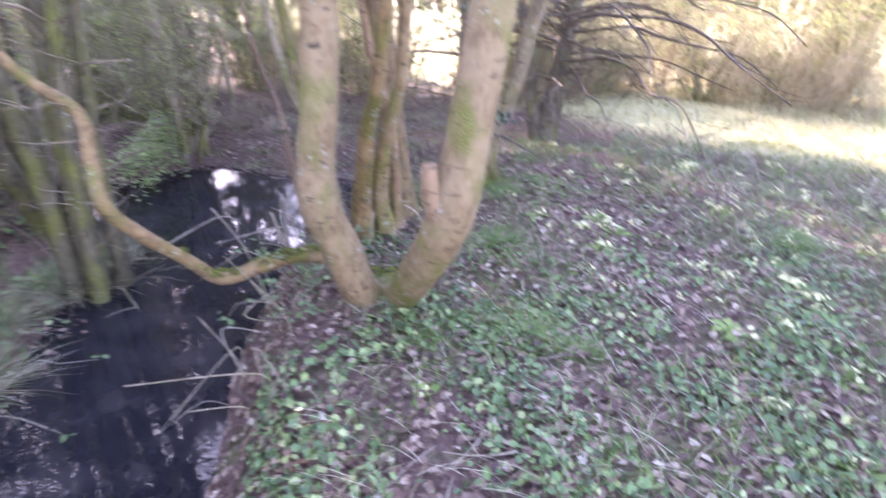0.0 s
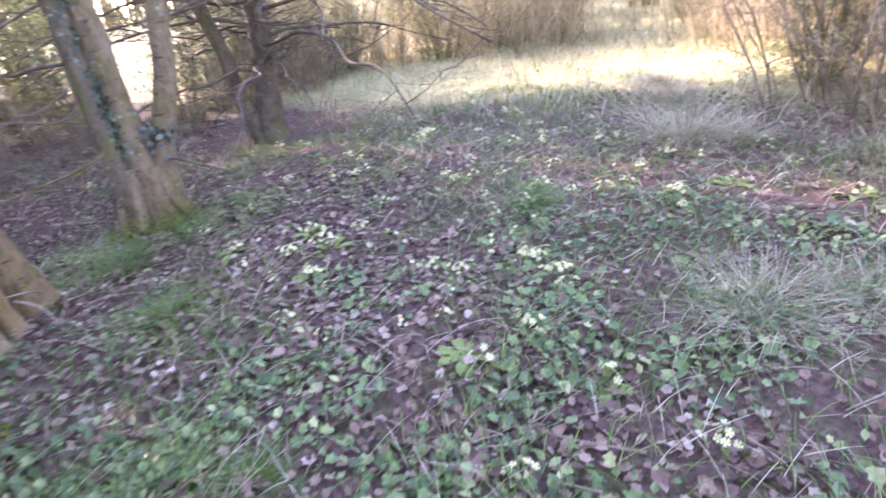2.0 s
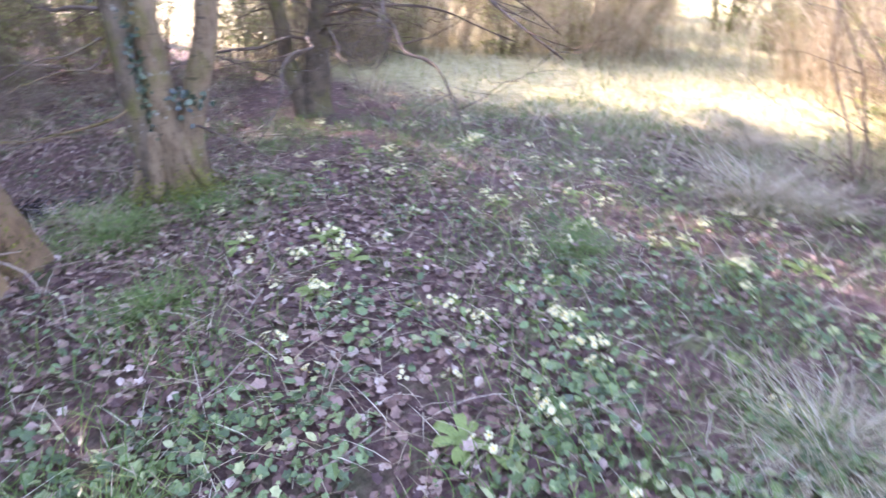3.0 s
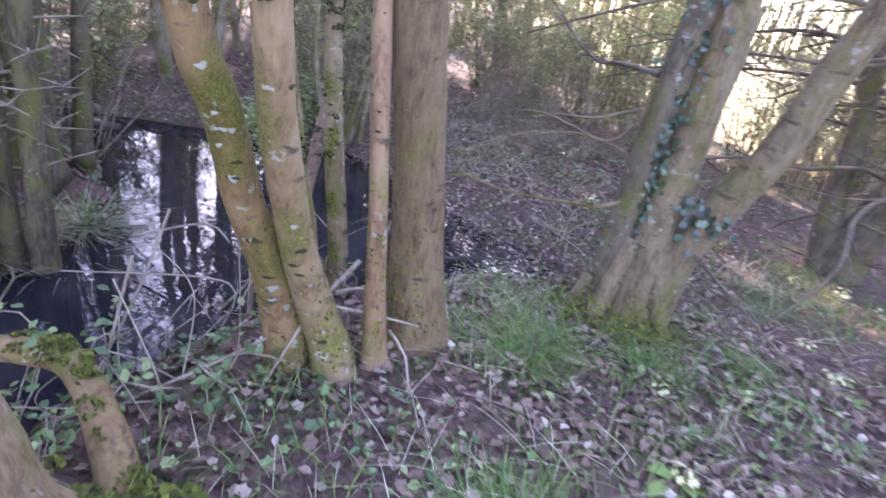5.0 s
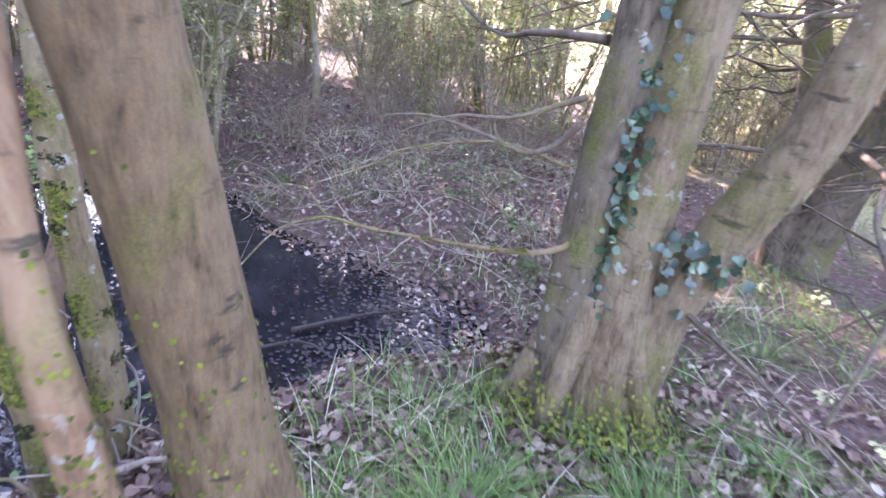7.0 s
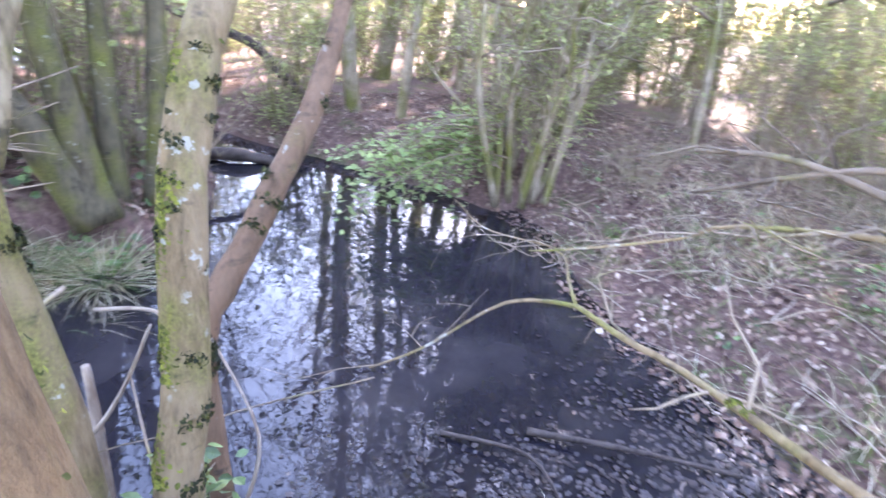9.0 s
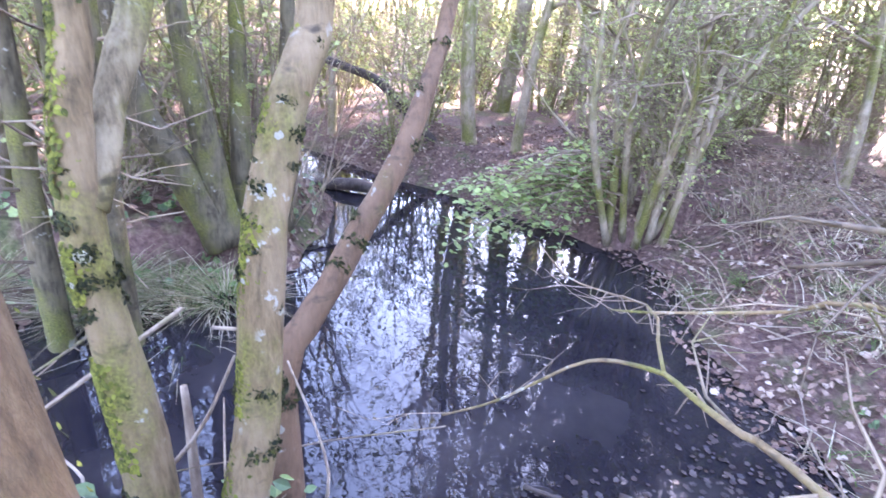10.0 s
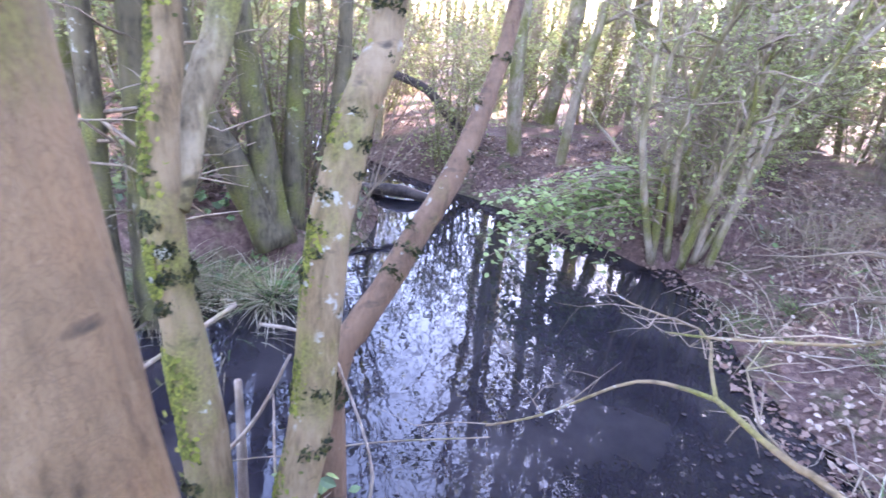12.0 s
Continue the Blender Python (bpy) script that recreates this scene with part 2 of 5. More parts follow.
def curve_points(pts, radii, step):
    """A smooth line through the points, with radii between."""
    P = [Vector(q) for q in pts]
    out, rad = [], []
    for i in range(len(P) - 1):
        a, b, c, d = P[max(i - 1, 0)], P[i], P[i + 1], P[min(i + 2, len(P) - 1)]
        n = max(1, int((c - b).length / step))
        for k in range(n):
            s = k / n
            out.append(0.5 * ((2 * b) + (c - a) * s + (2 * a - 5 * b + 4 * c - d) * s * s + (3 * b - a - 3 * c + d) * s ** 3))
            rad.append(radii[i] * (1 - s) + radii[i + 1] * s)
    return out + [P[-1]], rad + [radii[-1]]


def tube(shape, pts, radii, sides=8, step=0.06, rough=0.0, seed=0.0, flare=0.0):
    """A round stem along the points, closed at both ends; rough: unevenness as a share of the radius."""
    line, rad = curve_points(pts, radii, step)
    verts, faces = [], []
    side = Vector((1, 0.2, 0.1))
    for i, q in enumerate(line):
        ahead = (line[min(i + 1, len(line) - 1)] - line[max(i - 1, 0)]).normalized()
        side = (side - ahead * side.dot(ahead)).normalized()
        up = ahead.cross(side)
        for k in range(sides):
            a = 2 * math.pi * k / sides
            out = side * math.cos(a) + up * math.sin(a)
            r = rad[i]
            if rough:
                r *= 1 + rough * (noise.noise(Vector((q.x * 3 + out.x * 0.9 + seed, q.y * 3 + out.y * 0.9, q.z * 4))) + 0.5 * noise.noise(Vector((q.x * 14 + out.x * 2 + seed, q.y * 14 + out.y * 2, q.z * 12))))
            if flare:
                r *= 1 + flare * math.exp(-i * step / 0.2) * (1 + 0.45 * math.sin(a * 4 + seed))
            verts.append(q + out * r)
    for i in range(len(line) - 1):
        for k in range(sides):
            j = (k + 1) % sides
            faces.append((i * sides + k, i * sides + j, (i + 1) * sides + j, (i + 1) * sides + k))
    n = len(verts)
    verts += [line[0], line[-1]]
    for k in range(sides):
        j = (k + 1) % sides
        faces.append((j, k, n))
        faces.append(((len(line) - 1) * sides + k, (len(line) - 1) * sides + j, n + 1))
    shape.add(verts, faces)
    return line, rad


def turn_to(normal, spin):
    return Vector((0, 0, 1)).rotation_difference(Vector(normal)).to_matrix() @ Matrix.Rotation(spin, 3, "Z")


OVAL = [(0, -0.5, 0), (0.26, -0.2, 0.05), (0.3, 0.12, 0.06), (0, 0.5, 0), (-0.3, 0.12, 0.06), (-0.26, -0.2, 0.05), (0, 0, -0.03)]
OVAL_F = [(0, 1, 6), (1, 2, 6), (2, 3, 6), (3, 4, 6), (4, 5, 6), (5, 0, 6)]
LOBED = [(0, -0.45, 0), (0.36, -0.34, 0.05), (0.3, -0.06, 0.02), (0.42, 0.16, 0.08), (0.22, 0.26, 0.02), (0, 0.52, 0), (-0.22, 0.26, 0.02), (-0.42, 0.16, 0.08), (-0.3, -0.06, 0.02), (-0.36, -0.34, 0.05), (0, 0, -0.03)]
LOBED_F = [(i, (i + 1) % 10, 10) for i in range(10)]


def leaf(shape, at, size, normal, spin, form="oval", curl=1.0):
    base, faces = (OVAL, OVAL_F) if form == "oval" else (LOBED, LOBED_F)
    m = turn_to(normal, spin)
    at = Vector(at)
    shape.add([at + m @ (Vector((x, y, z * curl)) * size) for x, y, z in base], faces)


def blade(shape, at, length, width, lean, spin, bend=0.6):
    """A grass blade: a tapering, bending strip of three faces."""
    side = Vector((math.cos(spin), math.sin(spin), 0))
    out = Vector((-side.y, side.x, 0))
    at, verts = Vector(at), []
    for s, w in ((0, 1), (0.4, 0.9), (0.75, 0.6)):
        q = at + out * (length * (lean * s + bend * s * s * 0.7)) + Vector((0, 0, length * (s - bend * s * s * 0.55)))
        verts += [q - side * width * w * 0.5, q + side * width * w * 0.5]
    verts.append(at + out * length * (lean + bend * 0.7) + Vector((0, 0, length * (1 - bend * 0.55))))
    shape.add(verts, [(0, 1, 3, 2), (2, 3, 5, 4), (4, 5, 6)])


R = random.Random(7)

# ---- the lie of the land ----
WATER_Z = -0.45
STREAM = [(-1.75, -9, 0.7), (-1.75, 1.2, 0.62), (-1.85, 2.9, 0.55), (-2.0, 4.0, 0.75), (-1.9, 5.1, 1.05), (-3.1, 5.5, 1.05), (-4.5, 5.3, 0.5), (-5.6, 4.7, 0.3), (-12, 2.5, 0.3)]
COVE = [(-1.7, 5.4, 0.65), (-0.72, 5.6, 0.35)]


def shore(x, y):
    """Distance from the water's edge, negative over water."""
    best = 99.0
    for line in (STREAM, COVE):
        for (ax, ay, aw), (bx, by, bw) in zip(line, line[1:]):
            s = max(0.0, min(1.0, ((x - ax) * (bx - ax) + (y - ay) * (by - ay)) / ((bx - ax) ** 2 + (by - ay) ** 2)))
            best = min(best, math.hypot(x - ax - s * (bx - ax), y - ay - s * (by - ay)) - aw - s * (bw - aw))
    return best + 0.16 * noise.noise(Vector((x * 1.3, y * 1.3, 3.0))) if best < 3 else best


def ground_z(x, y):
    d = shore(x, y)
    if d > 30:
        return 0.15 * noise.noise(Vector((x * 0.05, y * 0.05, 0)))
    rough = 0.05 * noise.noise(Vector((x * 0.9, y * 0.9, 0))) + 0.018 * noise.noise(Vector((x * 4, y * 4, 1)))
    if d < 0:
        return WATER_Z - 0.02 + max(-0.35, d * 0.55)
    wide = 0.62 if y < 5.2 and x > -1.7 else (1.5 if x > -3.2 else 0.8)
    s = min(1.0, d / wide)
    rise = s * (2 - s) if wide < 1 else s * s * (3 - 2 * s)
    top = -0.03 if x > -1.7 and y < 6 else -0.12
    far = max(0.0, y - 9) * 0.02
    return WATER_Z + (top - WATER_Z + far) * rise + rough * (0.25 + 0.75 * s) - 0.02 * (1 - s)


def spread(lo, hi, step, far):
    c = list(np.arange(lo, hi + 1e-6, step))
    d, a, b = step, [], []
    while hi + sum(b) < far:
        d *= 1.22
        b.append(d)
    up = list(np.cumsum(b))
    return [lo - q for q in reversed(up)] + c + [hi + q for q in up]


xs, ys = spread(-6.0, 6.0, 0.075, 600), spread(-1.5, 9.5, 0.075, 600)
land = Shape()
land.v = [(x, y, ground_z(x, y)) for y in ys for x in xs]
nx = len(xs)
land.f = [(j * nx + i, j * nx + i + 1, (j + 1) * nx + i + 1, (j + 1) * nx + i) for j in range(len(ys) - 1) for i in range(nx - 1)]
tagged(part("ground", land, SOIL), "brown leaf-strewn woodland soil passing into sunlit meadow", "ground", kind="structure")
pond = Shape()
pond.add([(-16, -14, WATER_Z), (0.6, -14, WATER_Z), (0.6, 13, WATER_Z), (-16, 13, WATER_Z)], [(0, 1, 2, 3)])
tagged(part("water", pond, WATER, smooth=False), "dark still pond water mirroring bare trees and sky", "water", kind="structure")


# ---- moss, ivy and twigs that sit on stems ----
def moss_pad(parent, at, size, out, label="dark green moss cushion", mat=None):
    """A cushion of moss: a low uneven dome with short tufts."""
    s = Shape()
    m = turn_to(out, R.random() * 6)
    at = Vector(at)
    for i in range(int(70)):
        a, r = R.random() * 6.283, math.sqrt(R.random())
        q = Vector((math.cos(a) * r * 0.9, math.sin(a) * r * 1.2, 0.45 * (1 - r * r) - 0.1)) * size
        leaf(s, at + m @ q, size * R.uniform(0.3, 0.55), m @ Vector((R.gauss(0, 0.6), R.gauss(0, 0.6), 1)), R.random() * 6)
    return part("moss_pad", s, MOSS_DARK if "dark" in label else MOSS, parent, label)


def stem(parent, name, pts, radii, mat, sides=14, rough=0.12, seed=0.0, flare=0.0, label="", step=0.05):
    s = Shape()
    line, rad = tube(s, pts, radii, sides, step, rough, seed, flare)
    return part(name, s, mat, parent, label), line, rad


def twigs_on(parent, line, rad, count, length, mat, lo=0.3, hi=1.0, rise=0.3, name="twig_spray", sides=4, bend=0.4, seed=1):
    """Fine side twigs of a stem or branch, joined."""
    r = random.Random(seed)
    s = Shape()
    for _ in range(count):
        i = int((lo + (hi - lo) * r.random()) * (len(line) - 1))
        q, a = line[i], r.random() * 6.283
        way = Vector((math.cos(a), math.sin(a), r.gauss(rise, 0.35))).normalized()
        n = length * r.uniform(0.4, 1.2)
        k = way + Vector((r.gauss(0, bend), r.gauss(0, bend), r.gauss(0, bend)))
        k2 = k + Vector((r.gauss(0, bend), r.gauss(0, bend), r.gauss(0.1, bend)))
        w = min(rad[i] * 0.6, 0.004 + n * 0.009)
        pts = [q, q + way * n * 0.35, q + (way + k).normalized() * n * 0.68, q + (way + k + k2).normalized() * n]
        tube(s, pts, [w, w * 0.75, w * 0.5, w * 0.25], sides, n * 0.2)
        for _ in range(2):
            j = pts[r.choice((1, 2))]
            w2 = Vector((r.gauss(0, 1), r.gauss(0, 1), r.gauss(0.2, 0.6))).normalized() * n * 0.4
            tube(s, [j, j + w2 * 0.5 + Vector((0, 0, 0.02 * n)), j + w2], [w * 0.5, w * 0.35, w * 0.15], 3, n * 0.2)
    return tagged(part(name, s, mat, parent), kind="stuff")


# ---- the forked tree on the bank ----
def forked_tree():
    tree = thing("forked_tree", "two-stemmed tan tree curving out of a mossy bole on the bank", "tree", (-0.4, 2.9, ground_z(-0.4, 2.9)))
    inv = Matrix.Translation(-Vector(tree.location))
    L = lambda pts, radii: ([inv @ Vector(q) for q in pts], radii)
    stem(tree, "trunk", *L([(-0.4, 2.86, -0.25), (-0.506, 2.59, 0.026), (-0.592, 2.529, 0.309), (-0.691, 2.486, 0.622), (-0.696, 2.509, 0.871), (-0.675, 2.539, 1.099), (-0.663, 2.606, 1.309), (-0.64, 2.72, 1.91), (-0.6, 2.95, 3.11), (-0.54, 3.3, 4.91), (-0.46, 3.75, 7.31)], [0.13, 0.115, 0.11, 0.105, 0.1, 0.098, 0.096, 0.09, 0.08, 0.06, 0.02]), BARK_TAN, 18, 0.08, 1.0, 0.12)
    stem(tree, "trunk", *L([(-0.36, 2.86, -0.25), (-0.264, 2.555, 0.036), (-0.122, 2.221, 0.412), (-0.011, 2.082, 0.717), (0.04, 2.101, 0.933), (0.068, 2.126, 1.134), (0.108, 2.164, 1.321), (0.19, 2.24, 1.92), (0.34, 2.38, 3.12), (0.57, 2.6, 4.92), (0.88, 2.9, 7.32)], [0.12, 0.105, 0.105, 0.112, 0.108, 0.108, 0.104, 0.095, 0.08, 0.055, 0.02]), BARK_TAN, 18, 0.10, 2.0, 0.15)
    stem(tree, "branch_stub", *L([(-0.041, 2.052, 0.657), (-0.101, 2.032, 0.837), (-0.111, 2.022, 0.977)], [0.06, 0.045, 0.036]), BARK_RED, 12, 0.15, 3.0, label="short broken reddish branch stub")
    stem(tree, "bole", *L([(-0.55, 2.72, -0.1), (-0.42, 2.78, -0.08), (-0.28, 2.76, -0.08), (-0.16, 2.78, -0.14)], [0.1, 0.125, 0.115, 0.06]), BARK_MOSS, 16, 0.15, 4.0, label="mossy root bole on the bank")
    _, line, rad = stem(tree, "low_branch", *L([(-0.45, 2.78, 0), (-0.66, 2.86, 0.1), (-0.95, 2.93, 0.1), (-1.2, 2.9, 0.03), (-1.428, 2.832, -0.017), (-1.618, 2.886, 0.068), (-1.884, 2.614, 0.509), (-2.008, 2.761, 0.77), (-2.082, 2.873, 1.007), (-2.48, 3.021, 1.233), (-2.9, 3.1, 1.8)], [0.06, 0.052, 0.048, 0.046, 0.044, 0.042, 0.042, 0.042, 0.038, 0.034, 0.02]), BARK_LEAN, 12, 0.12, 5.0, label="low reddish branch dipping over the water, moss on top")
    twigs_on(tree, line, rad, 10, 0.4, BARK_TWIG, 0.5, 1.0, seed=3)
    for _ in range(34):
        i = int(R.uniform(0.02, 0.36) * (len(line) - 1))
        moss_pad(tree, line[i] + Vector((R.gauss(0, 0.012), R.gauss(0, 0.012), rad[i] * 0.7)), R.uniform(0.03, 0.055), (R.gauss(0, 0.3), R.gauss(0, 0.3), 1), "yellow-green moss")
    for q, size in (((-0.44, 2.79, 0.04), 0.08), ((-0.24, 2.77, 0.02), 0.07), ((-0.5, 2.68, 0.06), 0.06), ((-0.33, 2.82, 0.03), 0.09), ((-0.62, 2.68, 0.08), 0.05)):
        moss_pad(tree, inv @ Vector(q), size, (0, 0, 1), "yellow-green moss")
    return tree


# ---- the many-stemmed clump at the water's edge ----
def clump():
    tree = thing("multi_stem_tree", "clump of tan and mossy stems rooted at the water's edge", "tree", (-0.55, 3.75, ground_z(-0.55, 3.75)))
    inv = Matrix.Translation(-Vector(tree.location))
    L = lambda pts, radii=None: ([inv @ Vector(q) for q in pts], radii) if radii else [inv @ Vector(q) for q in pts]
    _, lm, rm = stem(tree, "trunk", *L([(-0.33, 4, -0.15), (-0.345, 3.975, 0.1), (-0.37, 3.935, 0.45), (-0.4, 3.885, 0.85), (-0.43, 3.84, 1.2), (-0.48, 3.76, 1.8), (-0.55, 3.6, 3.2), (-0.5, 3.6, 5), (-0.5, 3.7, 8)], [0.16, 0.125, 0.1, 0.092, 0.09, 0.084, 0.075, 0.05, 0.02]), BARK_BIG, 24, 0.05, 1.0, 0.2, "smooth red-brown main stem")
    _, lr, rr = stem(tree, "trunk", *L([(-0.372, 3.76, -0.12), (-0.367, 3.734, 0.054), (-0.364, 3.681, 0.341), (-0.371, 3.647, 0.649), (-0.394, 3.651, 0.815), (-0.426, 3.667, 0.964), (-0.505, 3.727, 1.24), (-0.59, 3.79, 1.74), (-0.81, 3.96, 3.04), (-1.28, 4.31, 5.74)], [0.055, 0.045, 0.036, 0.032, 0.031, 0.031, 0.031, 0.03, 0.024, 0.01]), BARK_RED, 14, 0.12, 2.0, 0.4, "slim reddish stem")
    _, ly, ry = stem(tree, "trunk", *L([(-0.44, 3.61, -0.12), (-0.449, 3.573, 0.078), (-0.468, 3.502, 0.267), (-0.438, 3.367, 0.539), (-0.402, 3.274, 0.746), (-0.357, 3.191, 0.916), (-0.323, 3.131, 1.048), (-0.286, 3.086, 1.156), (-0.274, 3.065, 1.243), (-0.23, 2.99, 1.74), (-0.14, 2.83, 2.84), (0.06, 2.49, 5.24)], [0.085, 0.075, 0.064, 0.055, 0.05, 0.046, 0.043, 0.041, 0.04, 0.038, 0.03, 0.012]), BARK_TAN, 16, 0.10, 3.0, 0.2, "leaning yellow-tan stem with dark branch scars")
    _, ld, rd = stem(tree, "trunk", *L([(-0.62, 3.53, -0.15), (-0.596, 3.494, 0.086), (-0.602, 3.472, 0.211), (-0.557, 3.349, 0.491), (-0.525, 3.235, 0.71), (-0.499, 3.165, 0.876), (-0.45, 3.082, 1.02), (-0.42, 3.008, 1.131), (-0.4, 2.968, 1.219), (-0.33, 2.83, 1.72), (-0.18, 2.53, 2.82), (0.15, 1.88, 5.22)], [0.085, 0.078, 0.072, 0.062, 0.055, 0.05, 0.046, 0.043, 0.041, 0.04, 0.032, 0.012]), BARK_LEAN, 16, 0.16, 4.0, 0.2, "dark leaning stem patched with lichen and moss")
    _, s2, r2 = stem(tree, "trunk", *L([(-0.9, 3.95, -0.5), (-0.91, 3.945, -0.05), (-0.928, 3.933, 0.245), (-0.949, 3.919, 0.365), (-0.965, 3.905, 0.48), (-0.977, 3.89, 0.589), (-0.99, 3.884, 0.691), (-1.009, 3.884, 0.785), (-1.028, 3.887, 0.876), (-1.057, 3.896, 0.963), (-1.075, 3.898, 1.048), (-1.16, 3.91, 1.75), (-1.35, 3.93, 3.25), (-1.71, 3.97, 6.05)], [0.055, 0.05, 0.044, 0.045, 0.041, 0.038, 0.037, 0.036, 0.033, 0.032, 0.028, 0.026, 0.022, 0.01]), BARK_STEM, 14, 0.14, 5.0, 0.3, "green-grey mossy stem")
    stem(tree, "side_stem", *L([(-0.989, 3.901, 0.712), (-1.034, 3.919, 0.779), (-1.091, 3.928, 0.867), (-1.133, 3.957, 0.961), (-1.176, 3.986, 1.058), (-1.31, 4.08, 1.56), (-1.57, 4.26, 2.56)], [0.026, 0.026, 0.027, 0.03, 0.028, 0.022, 0.008]), BARK_MOSS, 12, 0.16, 6.0)
    _, s3, r3 = stem(tree, "trunk", *L([(-0.86, 4.1, -0.5), (-0.875, 4.105, -0.1), (-0.895, 4.115, 0.127), (-0.927, 4.137, 0.213), (-0.961, 4.153, 0.328), (-0.989, 4.16, 0.445), (-1.013, 4.168, 0.56), (-1.038, 4.18, 0.67), (-1.074, 4.206, 0.775), (-1.107, 4.23, 0.88), (-1.163, 4.28, 0.985), (-1.189, 4.3, 1.09), (-1.28, 4.37, 1.69), (-1.49, 4.53, 3.09), (-1.84, 4.8, 5.49)], [0.055, 0.05, 0.046, 0.046, 0.046, 0.045, 0.043, 0.042, 0.043, 0.041, 0.04, 0.036, 0.033, 0.026, 0.01]), BARK_STEM, 14, 0.12, 7.0, 0.3, "pale stem with a yellow-green mossy side and dark moss knots")
    _, ln, rl = stem(tree, "leaning_stem", *L([(-1.12, 4.22, -0.5), (-1.216, 4.203, 0.149), (-1.262, 4.263, 0.278), (-1.293, 4.337, 0.383), (-1.329, 4.405, 0.496), (-1.36, 4.474, 0.596), (-1.389, 4.529, 0.683), (-1.437, 4.58, 0.781), (-1.495, 4.641, 0.913), (-1.572, 4.704, 1.091), (-1.68, 4.79, 1.49), (-1.94, 5, 2.49)], [0.045, 0.04, 0.04, 0.037, 0.037, 0.034, 0.032, 0.028, 0.023, 0.022, 0.017, 0.007]), BARK_FLAKE, 12, 0.16, 8.0, label="leaning reddish stem over the water, flaking bark")
    for line, rad, n, up in ((s3, r3, 26, (0.1, 0.28)), (s2, r2, 18, (0.1, 0.26)), (ln, rl, 14, (0.2, 0.55))):
        for _ in range(n):
            i = int(R.uniform(*up) * (len(line) - 1))
            out = Vector((R.gauss(0.6, 0.5), R.gauss(-0.2, 0.8), R.gauss(0, 0.3))).normalized()
            moss_pad(tree, line[i] + out * rad[i] * 0.85, R.uniform(0.016, 0.034), out)
    for line, rad, way in ((s3, r3, (0.35, -0.95)), (s2, r2, (0.6, -0.8))):
        fur = Shape()
        for _ in range(2200):
            i = int(R.uniform(0.08, 0.24) * (len(line) - 1))
            out = Vector((way[0] + R.gauss(0, 0.4), way[1] + R.gauss(0, 0.4), R.gauss(0, 0.1))).normalized()
            f = i + R.random()
            q = line[i].lerp(line[min(i + 1, len(line) - 1)], f % 1)
            if noise.noise(q * 9) > -0.05:
                leaf(fur, q + out * rad[i] * 1.02, R.uniform(0.009, 0.017), out + Vector((0, 0, 0.5)), R.random() * 6)
        tagged(part("moss_fur", fur, MOSS, tree, "yellow-green moss down one side"), kind="stuff")
    for line, rad, n in ((ly, ry, 9), (ld, rd, 13), (lr, rr, 7), (s3, r3, 3), (s2, r2, 3)):
        for _ in range(n):
            i = int(R.uniform(0.06, 0.3) * (len(line) - 1))
            out = Vector((R.gauss(0.5, 0.5), R.gauss(-0.7, 0.5), 0)).normalized()
            fit = Shape()
            m = turn_to(out, 0)
            side = Vector((-out.y, out.x, 0))
            wide, tall = R.uniform(0.2, 0.55), R.uniform(0.1, 0.22)
            rim = [line[i] + (out + side * (wide * R.uniform(0.75, 1.1) * math.cos(u))).normalized() * rad[i] * (1.03 if abs(math.cos(u)) > 0.5 else 1.06) + Vector((0, 0, math.sin(u) * rad[i] * tall * R.uniform(0.7, 1.2))) for u in [j * 0.7854 for j in range(8)]]
            fit.add(rim + [line[i] + out * rad[i] * 1.14], [(j, (j + 1) % 8, 8) for j in range(8)])
            part("branch_scar", fit, MOSS_DARK, tree, "dark branch scar")
    for line, rad, hi in ((lm, rm, 0.045), (ly, ry, 0.06), (lr, rr, 0.06), (ld, rd, 0.08)):
        foot = Shape()
        for _ in range(700):
            f = abs(R.gauss(0, hi)) * (len(line) - 1)
            i = min(int(f), len(line) - 2)
            q = line[i].lerp(line[i + 1], f - i)
            a = R.random() * 6.283
            out = Vector((math.cos(a), math.sin(a), 0.1))
            leaf(foot, q + out * rad[i] * 1.06, R.uniform(0.009, 0.018), out + Vector((0, 0, 0.5)), R.random() * 6)
        tagged(part("moss_sleeve", foot, MOSS, tree, "yellow-green moss round the foot"), kind="stuff")
    for line, rad, count in ((ld, rd, 14), (ly, ry, 5), (s3, r3, 4), (s2, r2, 4)):
        for _ in range(count):
            i = int(R.uniform(0.07, 0.24) * (len(line) - 1))
            out = Vector((R.gauss(0.6, 0.4), R.gauss(-0.7, 0.4), 0)).normalized()
            side, spot = Vector((-out.y, out.x, 0)), Shape()
            big = R.uniform(0.007, 0.017)
            rim = [line[i] + (out * rad[i] + side * big * math.cos(u) * R.uniform(0.6, 1.2)).normalized() * rad[i] * 1.07 + Vector((0, 0, math.sin(u) * big * R.uniform(0.6, 1.2))) for u in [j * 0.6283 for j in range(10)]]
            spot.add(rim + [line[i] + out * rad[i] * 1.09], [(j, (j + 1) % 10, 10) for j in range(10)])
            part("lichen_patch", spot, LICHEN, tree, "pale grey lichen patch")
    twigs_on(tree, s3, r3, 10, 0.5, BARK_TWIG, 0.5, 1.0, seed=5)
    twigs_on(tree, ln, rl, 12, 0.5, BARK_TWIG, 0.5, 1.0, seed=6)
    for q, out in (((-0.335, 3.93, 0.62), (0.9, 0.4, 0.1)), ((-0.34, 3.91, 0.38), (0.9, 0.3, 0)), ((-0.36, 3.92, 0.30), (0.7, 0.7, 0))):
        moss_pad(tree, inv @ Vector(q), 0.014, out)
    return tree


